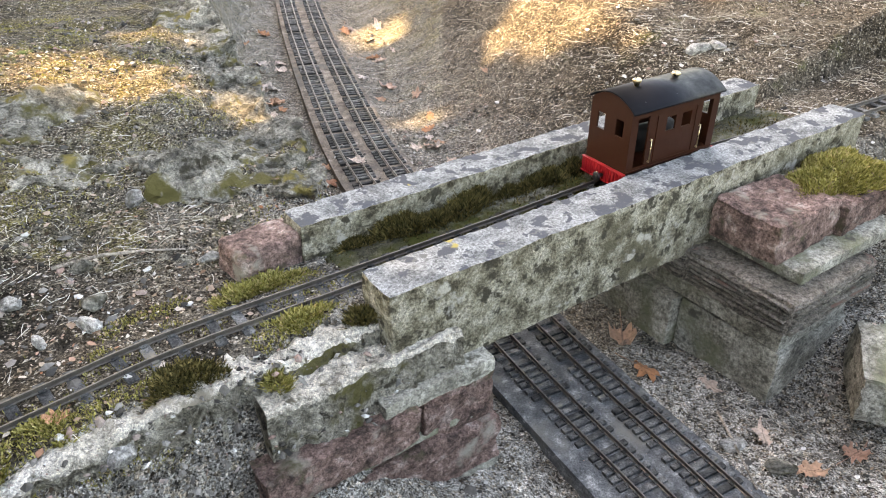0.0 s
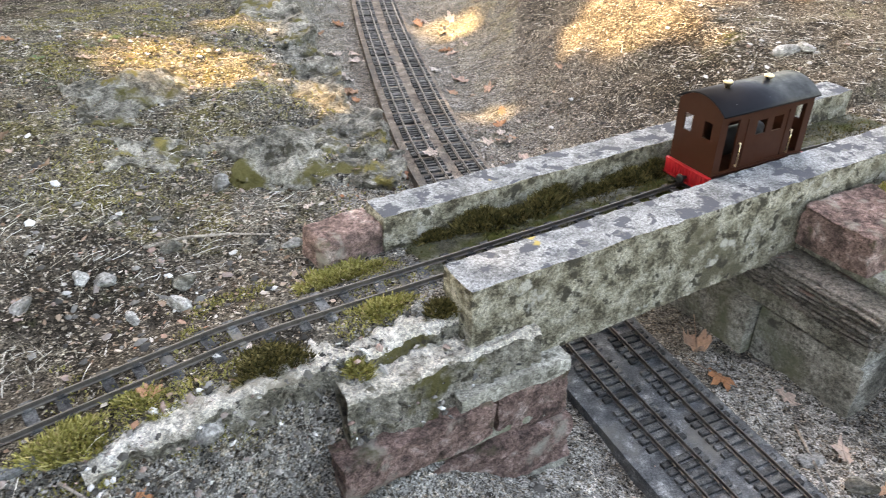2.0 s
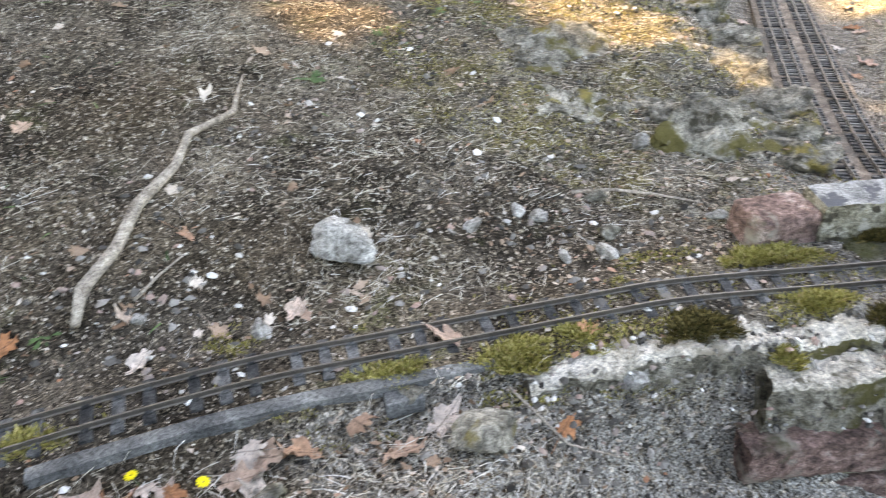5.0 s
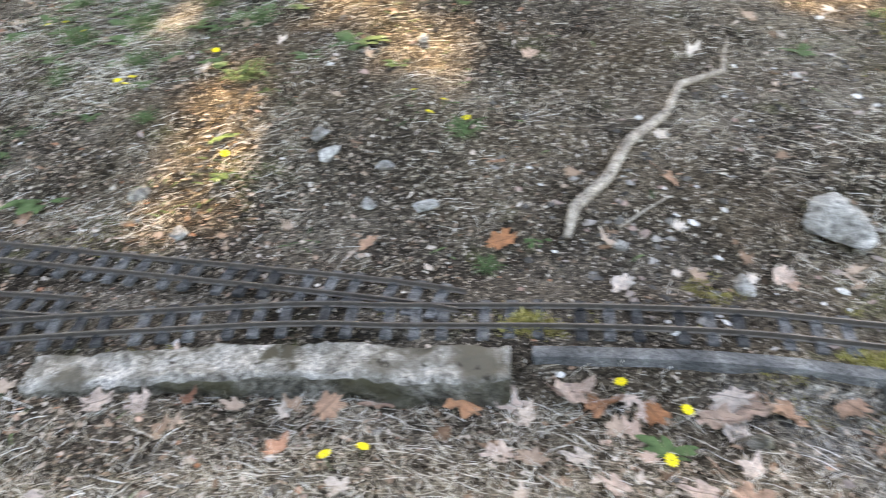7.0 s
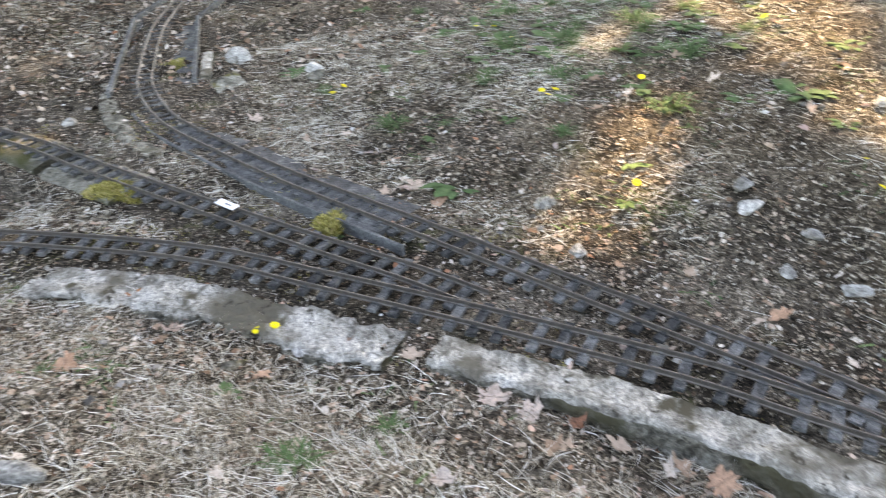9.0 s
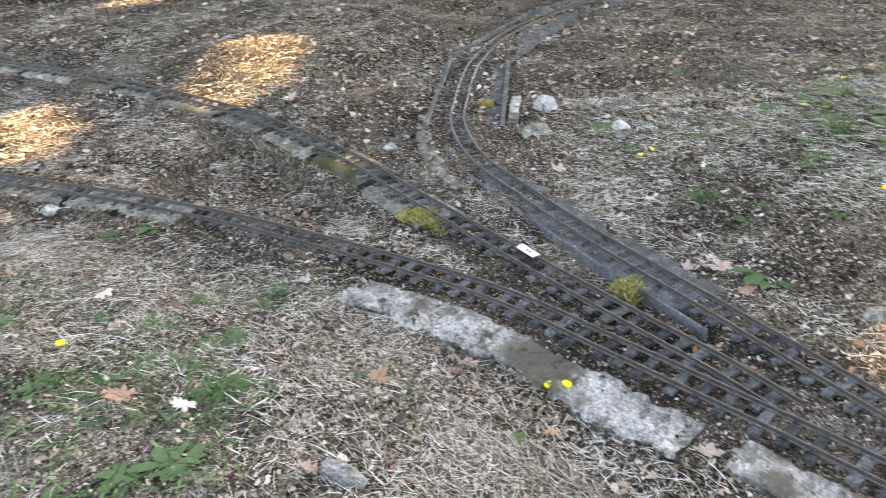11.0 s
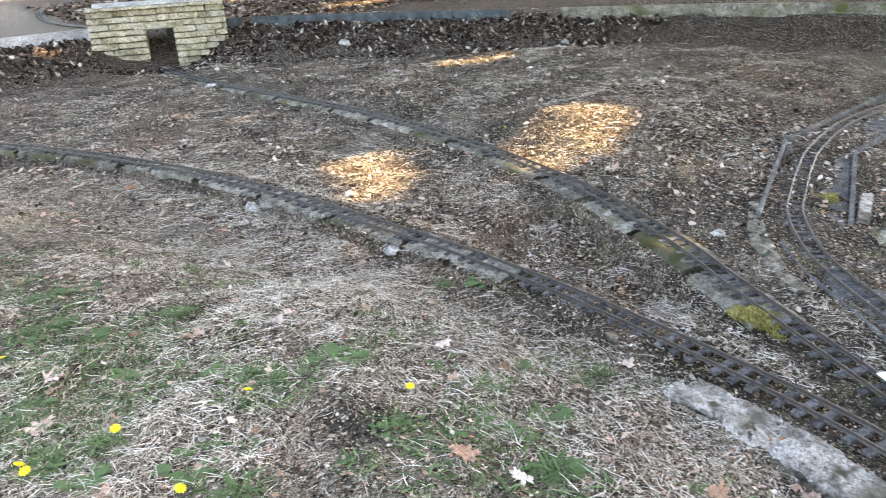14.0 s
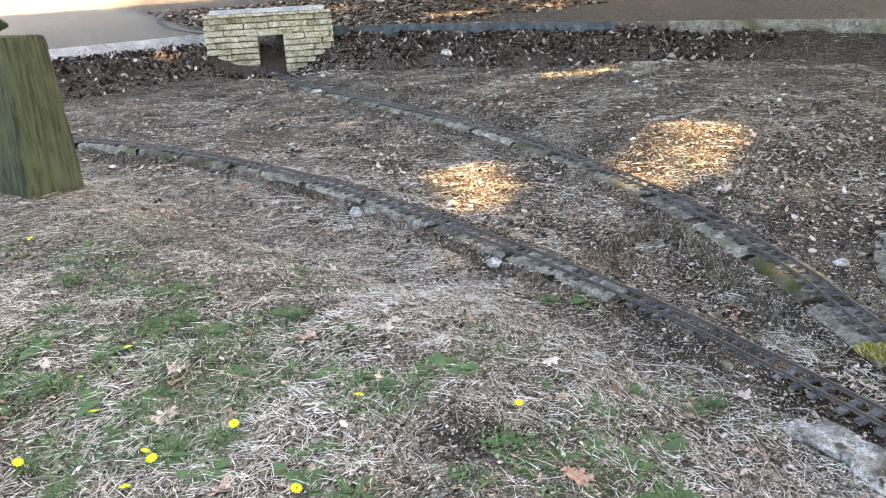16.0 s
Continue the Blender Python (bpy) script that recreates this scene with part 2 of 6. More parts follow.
M_LEAF = leaf_material()
M_RAIL = plain("tarnished_rail", (0.13, 0.115, 0.10), 0.45, 0.6, 0.5, 0.5, 90, 0.3)
M_BROWN = plain("brown_paint", (0.030, 0.0075, 0.0028), 0.42, 0.0, 0.22, 0.15, 40)
M_BROWN2 = plain("dark_inside_paint", (0.03, 0.03, 0.03), 0.6, 0.0, 0.4, 0.2)
M_RED_P = plain("red_paint", (0.40, 0.012, 0.018), 0.4, 0.0, 0.5, 0.15, 50)
M_ROOF = plain("black_satin_roof", (0.006, 0.007, 0.010), 0.42, 0.0, 0.12, 0.15, 60)
M_BLACK = plain("black_frame_paint", (0.012, 0.012, 0.013), 0.55, 0.0, 0.4, 0.2)
M_BRASS = plain("polished_brass", (0.60, 0.49, 0.31), 0.3, 1.0, 0.5, 0.15)
M_YELLOW = plain("yellow_petals", (0.80, 0.66, 0.02), 0.6, 0.0, 0.3, 0.15, 120)
M_CARD = plain("white_card", (0.75, 0.78, 0.82), 0.5, 0.0, 0.4, 0.1)
M_INK = plain("grey_ink", (0.12, 0.13, 0.15), 0.6)
M_BARK = stony("bark", [(0.3, (0.07, 0.06, 0.045)), (0.7, (0.2, 0.18, 0.15))], 14, 90, relief=1.0, distance=0.01)
M_TWIG = stony("grey_bare_twig", [(0.3, (0.20, 0.17, 0.14)), (0.7, (0.42, 0.37, 0.31))], 30, 200, relief=0.5)
M_CROWN = island("tree_leaves", [(0.0, (0.04, 0.07, 0.02)), (1.0, (0.09, 0.13, 0.04))], 0.6, 0.06, 20)


def post_material():
    m, t, b = material("weathered_oak_post", 0.85, 0.0, 0.2)
    co = t.nodes.new("ShaderNodeTexCoord")
    mp = t.nodes.new("ShaderNodeMapping")
    mp.inputs["Scale"].default_value = (60, 60, 5)
    t.links.new(co.outputs["Object"], mp.inputs["Vector"])
    n = node(t, "ShaderNodeTexNoise", Scale=1.0, Detail=6.0, Roughness=0.6)
    t.links.new(mp.outputs[0], n.inputs["Vector"])
    c = ramp(t, n.outputs["Fac"], [(0.36, (0.020, 0.024, 0.013)), (0.5, (0.042, 0.050, 0.027)), (0.65, (0.060, 0.068, 0.040))])
    c = mix(t, ramp(t, noise_out(t, 5, 4), [(0.5, grey(0)), (0.7, grey(0.6))]), c, (0.08, 0.095, 0.035))
    t.links.new(c, b.inputs["Base Color"])
    bump(t, b, n.outputs["Fac"], 0.8, 0.006)
    return m


M_POST = post_material()


# ---- building helpers ----
def mesh_of(name, verts, faces, mat=None, smooth=False):
    me = bpy.data.meshes.new(name)
    me.from_pydata([tuple(v) for v in verts] if not isinstance(verts, np.ndarray) else verts.tolist(), [], faces if not isinstance(faces, np.ndarray) else faces.tolist())
    if mat is not None:
        me.materials.append(mat)
    if smooth:
        me.shade_smooth()
    me.update()
    return me


def from_bm(name, bm, mat=None, smooth=False):
    bmesh.ops.recalc_face_normals(bm, faces=bm.faces)
    me = bpy.data.meshes.new(name)
    bm.to_mesh(me)
    bm.free()
    if mat is not None:
        me.materials.append(mat)
    if smooth:
        me.shade_smooth()
    return me


def part(name, me, parent=None, m=None, label=""):
    ob = new(name, me)
    if parent is not None:
        ob.parent = parent
    if m is not None:
        ob.matrix_basis = m
    return tagged(ob, label)


def empty(name, m=None):
    ob = new(name)
    ob.empty_display_size = 0.05
    if m is not None:
        ob.matrix_basis = m
    return ob


def box_bm(sx, sy, sz, centre=(0, 0, 0), bevel=0.0, bm=None):
    own = bm if bm is not None else bmesh.new()
    r = bmesh.ops.create_cube(own, size=1.0, matrix=Matrix.Translation(centre) @ Matrix.Diagonal((sx, sy, sz, 1)))
    if bevel:
        edges = list({e for v in r["verts"] for e in v.link_edges})
        bmesh.ops.bevel(own, geom=edges, offset=bevel, segments=2, affect="EDGES", profile=0.6)
    return own


def box(name, sx, sy, sz, mat, centre=(0, 0, 0), bevel=0.0):
    return from_bm(name, box_bm(sx, sy, sz, centre, bevel), mat)


def rough_block(name, size, mat, seed, amp=0.006, cell=0.03, soft=0.005, top=None, freq=14.0, layers=0.0):
    """A hewn or weathered block: a box with a dense skin, worn corners and a relief in two scales."""
    sx, sy, sz = size
    bm = bmesh.new()
    n = [max(2, min(110, int(s / cell))) for s in size]
    vs = {}

    def vert(i, j, k):
        key = (i, j, k)
        if key not in vs:
            p = Vector(((i / n[0] - 0.5) * sx, (j / n[1] - 0.5) * sy, (k / n[2] - 0.5) * sz))
            inner = Vector([max(-s / 2 + soft, min(s / 2 - soft, c)) for s, c in zip(size, p)])
            d = p - inner
            if d.length > soft > 0:
                p = inner + d.normalized() * soft
            o = Vector((seed * 3.1, seed * 1.7, seed * 0.9))
            bed = Vector((p.x * freq * 0.6, p.y * freq * 0.6, p.z * freq * 5.0)) + o
            q = noise.noise_vector(p * freq + o) * amp * 0.55 + noise.noise_vector(bed) * amp * layers + noise.noise_vector(p * freq * 3.6 + o) * amp * 0.5 + noise.noise_vector(p * freq * 9 + o) * amp * 0.4
            vs[key] = bm.verts.new(p + q)
        return vs[key]

    for ax in range(3):
        a, b = [(1, 2), (0, 2), (0, 1)][ax]
        for side in (0, n[ax]):
            for u in range(n[a]):
                for v in range(n[b]):
                    quad = []
                    for du, dv in ((0, 0), (1, 0), (1, 1), (0, 1)):
                        c = [0, 0, 0]
                        c[ax], c[a], c[b] = side, u + du, v + dv
                        quad.append(vert(*c))
                    f = bm.faces.new(quad)
                    if top is not None and ax == 2 and side:
                        f.material_index = 1
    me = from_bm(name, bm, mat, True)
    me.set_sharp_from_angle(angle=radians(38))
    if top is not None:
        me.materials.append(top)
    return me


def rock_mesh(name, r, mat, seed, squash=0.6, amp=0.35, sub=3):
    """A broken stone: a ball cut by flat faces, with pits and grain."""
    rnd = random.Random(seed)
    bm = bmesh.new()
    bmesh.ops.create_icosphere(bm, subdivisions=sub, radius=1.0)
    o = Vector((seed * 2.3, seed * 5.1, seed))
    cuts = [(Vector((rnd.gauss(0, 1), rnd.gauss(0, 1), rnd.gauss(0, 1))).normalized(), rnd.uniform(0.55, 0.85)) for _ in range(11)]
    for v in bm.verts:
        n = v.co.normalized()
        k = 1.05 + amp * 0.5 * noise.noise(n * 1.4 + o)
        for w, d in cuts:
            c = n.dot(w)
            if c * k > d:
                k = d / c
        k += amp * 0.16 * noise.noise(n * 4 + o) + amp * 0.10 * noise.noise(n * 10 + o)
        v.co = Vector((n.x, n.y * 0.8, n.z * squash)) * k * r
    me = from_bm(name, bm, mat, True)
    me.set_sharp_from_angle(angle=radians(32))
    return me


def lathe(name, profile, mat, steps=20):
    vs, fs = [], []
    for r, z in profile:
        for k in range(steps):
            a = 2 * math.pi * k / steps
            vs.append((r * math.cos(a), r * math.sin(a), z))
    for i in range(len(profile) - 1):
        for k in range(steps):
            k2 = (k + 1) % steps
            fs.append((i * steps + k, i * steps + k2, (i + 1) * steps + k2, (i + 1) * steps + k))
    fs.append(tuple(range(steps - 1, -1, -1)))
    fs.append(tuple((len(profile) - 1) * steps + k for k in range(steps)))
    return mesh_of(name, vs, fs, mat, True)


def tube(name, pts, radii, mat, steps=8):
    vs, fs = [], []
    pts = [Vector(p) for p in pts]
    for i, p in enumerate(pts):
        d = (pts[min(i + 1, len(pts) - 1)] - pts[max(i - 1, 0)]).normalized()
        a = d.orthogonal().normalized()
        b = d.cross(a)
        for k in range(steps):
            w = 2 * math.pi * k / steps
            vs.append(p + (a * math.cos(w) + b * math.sin(w)) * radii[i])
    for i in range(len(pts) - 1):
        for k in range(steps):
            k2 = (k + 1) % steps
            fs.append((i * steps + k, i * steps + k2, (i + 1) * steps + k2, (i + 1) * steps + k))
    fs.append(tuple(range(steps - 1, -1, -1)))
    fs.append(tuple((len(pts) - 1) * steps + k for k in range(steps)))
    return mesh_of(name, vs, fs, mat, True)


def spline(points, step=0.02):
    """Even points along a smooth curve through the given plan points."""
    p = np.array(points, float)
    q = np.vstack([2 * p[0] - p[1], p, 2 * p[-1] - p[-2]])
    out = []
    for i in range(len(p) - 1):
        a, b, c, d = q[i:i + 4]
        m = max(8, int(np.linalg.norm(c - b) / 0.01))
        t = np.linspace(0, 1, m, endpoint=False)[:, None]
        out.append(0.5 * ((2 * b) + (-a + c) * t + (2 * a - 5 * b + 4 * c - d) * t ** 2 + (-a + 3 * b - 3 * c + d) * t ** 3))
    out.append(p[-1:])
    f = np.vstack(out)
    s = np.concatenate([[0], np.cumsum(np.linalg.norm(np.diff(f, axis=0), axis=1))])
    k = np.arange(0, s[-1], step)
    return np.stack([np.interp(k, s, f[:, j]) for j in range(f.shape[1])], 1)


def near_line(x, y, line):
    """Distance to a plan line, and the signed side (plus: to the left of its direction)."""
    best = np.full(x.shape, 1e9)
    side = np.zeros(x.shape)
    step = max(1, len(line) // 60)
    l = np.vstack([line[::step], line[-1:]])
    for a, b in zip(l[:-1, :2], l[1:, :2]):
        d = b - a
        n2 = d @ d
        if n2 < 1e-12:
            continue
        t = np.clip(((x - a[0]) * d[0] + (y - a[1]) * d[1]) / n2, 0, 1)
        ex, ey = x - a[0] - t * d[0], y - a[1] - t * d[1]
        dd = np.hypot(ex, ey)
        m = dd < best
        best = np.where(m, dd, best)
        side = np.where(m, np.sign(d[0] * ey - d[1] * ex), side)
    return best, side


def value_noise(x, y, scale, seed):
    """Smooth random relief between -1 and 1."""
    gx, gy = x * scale, y * scale
    ix, iy = np.floor(gx).astype(np.int64), np.floor(gy).astype(np.int64)
    fx, fy = gx - ix, gy - iy
    fx, fy = fx * fx * (3 - 2 * fx), fy * fy * (3 - 2 * fy)

    def h(a, b):
        k = (a * 374761393 + b * 668265263 + seed * 974634777) & 0x7FFFFFFF
        k = ((k ^ (k >> 13)) * 1274126177) & 0x7FFFFFFF
        return ((k ^ (k >> 16)) & 0xFFFF) / 32767.5 - 1
    return (h(ix, iy) * (1 - fx) + h(ix + 1, iy) * fx) * (1 - fy) + (h(ix, iy + 1) * (1 - fx) + h(ix + 1, iy + 1) * fx) * fy


def step01(a, b, x):
    t = np.clip((x - a) / (b - a), 0, 1)
    return t * t * (3 - 2 * t)


# ---- the plan: railway lines ----
RAIL_Z = 0.060
LINE_A = spline([(2.2, 2.33), (1.55, 2.06), (1.10, 1.79), (0.48, 1.44), (0.125, 1.195), (-0.171, 0.992), (-0.40, 0.836), (-0.518, 0.733), (-0.761, 0.507), (-0.881, 0.393),
                 (-1.02, 0.232), (-1.182, 0.023), (-1.281, -0.10), (-1.42, -0.313), (-1.53, -0.49), (-1.635, -0.665), (-1.744, -0.85), (-1.835, -1.08), (-1.964, -1.50),
                 (-2.06, -1.93), (-2.125, -2.40), (-2.18, -2.85), (-2.195, -3.53), (-2.10, -4.40), (-1.86, -5.2), (-1.4, -6.0)])
LINE_B = spline([(-1.35, -0.20), (-1.47, -0.335), (-1.602, -0.475), (-1.713, -0.612), (-1.86, -0.79), (-2.03, -0.99), (-2.235, -1.225), (-2.47, -1.49), (-2.80, -1.98), (-3.10, -2.62),
                 (-3.38, -3.45), (-3.65, -4.6), (-3.95, -5.75), (-4.35, -6.9), (-4.7, -7.8)])
LINE_C = spline([(-1.02, 0.232), (-1.13, 0.135), (-1.238, 0.045), (-1.356, -0.065), (-1.576, -0.275), (-1.868, -0.553), (-2.06, -0.735), (-2.25, -0.895), (-2.50, -1.085), (-2.80, -1.215), (-3.05, -1.265),
                 (-3.35, -1.31), (-3.65, -1.335), (-4.16, -1.31), (-4.76, -1.145), (-5.30, -0.90), (-5.85, -0.50), (-6.4, 0.1)])
LINE_D = spline([(0.5, -7.6), (-1.4, -7.62), (-2.74, -7.62), (-4.1, -7.5), (-4.65, -7.22), (-5.2, -6.7), (-5.8, -5.4), (-6.25, -3.95), (-6.7, -2.5), (-7.0, 0.5)])
LOW_Z = -0.300
LOW_1 = spline([(0.72, 0.20), (0.52, 0.57), (0.341, 0.893), (0.244, 1.061), (0.122, 1.29), (-0.11, 1.75), (-0.311, 2.237), (-0.529, 2.948), (-0.802, 3.95), (-1.10, 5.2), (-1.5, 7.0)])
LOW_2 = spline([(0.86, 0.20), (0.655, 0.57), (0.467, 0.906), (0.362, 1.092), (0.24, 1.32), (0.01, 1.78), (-0.19, 2.26), (-0.40, 2.955), (-0.667, 3.95), (-0.96, 5.2), (-1.36, 7.0)])
LOW_MID = (LOW_1[:min(len(LOW_1), len(LOW_2))] + LOW_2[:min(len(LOW_1), len(LOW_2))]) / 2
U = Vector((0.824, 0.566, 0)).normalized()      # along the bridge
V = Vector((-U.y, U.x, 0))                      # across it, away from the path's start
BRIDGE_TURN = math.degrees(math.atan2(U.y, U.x))


# ---- ground ----
def ground_height(x, y, fine=True):
    x, y = np.asarray(x, float), np.asarray(y, float)
    da, sa = near_line(x, y, LINE_A)
    db, sb = near_line(x, y, LINE_B)
    dc, sc = near_line(x, y, LINE_C)
    dd, sd = near_line(x, y, LINE_D)
    dl, sl = near_line(x, y, LOW_MID)
    h = np.full(x.shape, 0.040)
    hill = 0.27 * np.exp(-0.5 * (((x + 2.35) / 0.75) ** 2 + ((y - 0.85) / 0.80) ** 2)) + 0.05 * np.exp(-0.5 * (((x + 1.2) / 0.5) ** 2 + ((y - 1.9) / 0.5) ** 2))
    h += hill * step01(0.05, 0.45, np.minimum(da, dc))
    near = sa > 0
    # the lawn rises from a small drop beside the track bed
    drop = -(0.014 + 0.026 * step01(-0.5, -0.2, y)) * step01(0.06, 0.10, da) * (1 - step01(0.16, 0.42, da))
    lawn = 0.115 * step01(0.15, 0.75, da) * (1 - step01(0.0, 0.6, y + 0.35 * x))
    h += np.where(near, drop + lawn, 0)
    h += np.where(near, -0.12 * step01(-1.8, -2.8, y) * step01(0.062, 0.085, da) * (1 - step01(0.3, 1.1, da)), 0)
    # gully between the two diverging lines
    h += np.where((~near) & (sb > 0), -0.095 * step01(0.084, 0.11, db) * (1 - 0.6 * step01(0.3, 0.9, db)) * step01(0.06, 0.18, da) * step01(-1.10, -1.5, y), 0)
    h += 0.10 * np.exp(-0.5 * (((x + 3.45) / 0.30) ** 2 + ((y + 2.25) / 0.26) ** 2))
    h += 0.14 * np.exp(-0.5 * (((x + 4.9) / 1.0) ** 2 + ((y + 2.6) / 1.2) ** 2)) * step01(0.1, 0.7, dc)
    # the track beds
    flat = 1 - step01(0.060, 0.12, np.minimum(np.where(y > -1.6, da, 9), dc))
    h = h * (1 - flat) + 0.0475 * flat
    zb = 0.044 - 0.055 * step01(-3.5, -6.8, y)
    h = np.where(db < 0.30, np.minimum(h, zb - 0.012 + 0.10 * step01(0.08, 0.30, db) * (sb < 0)), h)
    h = np.where((da < 0.06) & (y < -1.6), np.minimum(h, 0.03), h)
    # embankment behind
    inside = sd < 0
    bank = np.where(inside, 0.265 * (1 - step01(0.12, 1.15, dd)), 0.265)
    bank = np.where(inside | (dd < 0.12), np.minimum(bank, 0.318), 0.265 + 0.05 * (1 - step01(0.12, 0.3, dd)))
    h = np.where((y < -2.0) | (x < -5), np.maximum(h, bank), h)
    tun = np.exp(-0.5 * (np.maximum(np.hypot(x + 4.28, y + 6.75) - 0.22, 0) / 0.20) ** 2) * (dd > 0.02)
    h = h * (1 - tun) - 0.022 * tun
    # cutting of the lower line
    floor = LOW_Z - 0.030
    lw = np.where(y > 1.35, 0.225 + 0.10 * step01(1.5, 1.95, y) + 0.03 * value_noise(x, y, 4.0, 3), 0.17)
    far_r = floor + 0.50 * step01(0.0, 1.0, (dl - 0.19) / 1.05) + np.where(dl > 1.24, 9, 0)
    near_r = floor + 0.27 * step01(0.0, 1.0, (dl - 0.30) / 0.60) + 0.1 * step01(0.9, 1.6, dl)
    bridge_side = (x + 0.078) * V.x + (y - 0.875) * V.y
    bridge_along = (x + 0.078) * U.x + (y - 0.875) * U.y
    left = floor + 0.375 * step01(0.0, 1.0, (dl - lw) / 0.16) + np.where(dl > lw + 0.16, 9, 0)
    left_near = np.where(bridge_along < 0.14, floor + 0.30 * step01(0.0, 1.0, (dl - 0.24) / 0.55) + np.where(dl > 0.80, 9, 0), floor)
    left = np.where(bridge_side > 0.31, left, np.where(bridge_side > 0.0, np.where(bridge_along > 0.02, floor, 9), left_near))
    right = np.where(bridge_side > 0.33, far_r, near_r)
    right = np.where((bridge_side > -0.02) & (bridge_side <= 0.33), np.where(dl > 0.45, 0.03, floor), right)
    cut_h = np.where(sl > 0, left, right)
    rise = np.where((sl < 0) & (bridge_side > 0.33), 0.14 * step01(0.7, 1.6, dl), 0)
    h = np.minimum(h + rise, np.where(dl < 3.0, cut_h, 9))
    h = np.where((sl < 0) & (dl > 0.45) & (da < 0.075), np.minimum(h, 0.042), h)
    # the bank in front of the retaining stones
    under = near & (da > 0.09) & (da < 1.2) & (sl > 0) & (x < 0.02)
    foot = 0.0 - 0.15 * step01(0.10, 0.17, da) * step01(-0.55, -0.30, x) - 0.12 * step01(-0.45, 0.0, x) * step01(0.1, 0.3, da)
    h = np.where(under & (y > 0.25), np.minimum(h, np.where(da < 0.09, h, 0.02 * (1 - step01(-0.8, -0.5, x)) + foot + 0.02 * step01(0.3, 0.6, da))), h)
    if fine:
        r = np.clip(np.minimum(np.minimum(np.minimum(da, db), dc), dl) / 0.18, 0.10, 1)
        h += r * (0.016 * value_noise(x, y, 3.1, 1) + 0.011 * value_noise(x, y, 9.0, 2) + 0.006 * value_noise(x, y, 23.0, 4) + 0.004 * value_noise(x, y, 60.0, 5))
        rocky = step01(0.0, 1.0, (dl - 0.20) / 0.10) * (1 - step01(0.45, 0.9, dl)) * (sl > 0) * (y > 1.3)
        h += rocky * (0.030 * value_noise(x, y, 9.0, 8) + 0.018 * value_noise(x, y, 30.0, 9))
    return h


def graded(lo, hi, step, far_lo, far_hi, grow=1.13):
    c = list(np.arange(lo, hi + 1e-9, step))
    s, a = step, hi
    while a < far_hi:
        s *= grow
        a += s
        c.append(a)
    s, a, head = step, lo, []
    while a > far_lo:
        s *= grow
        a -= s
        head.append(a)
    return np.array(head[::-1] + c)


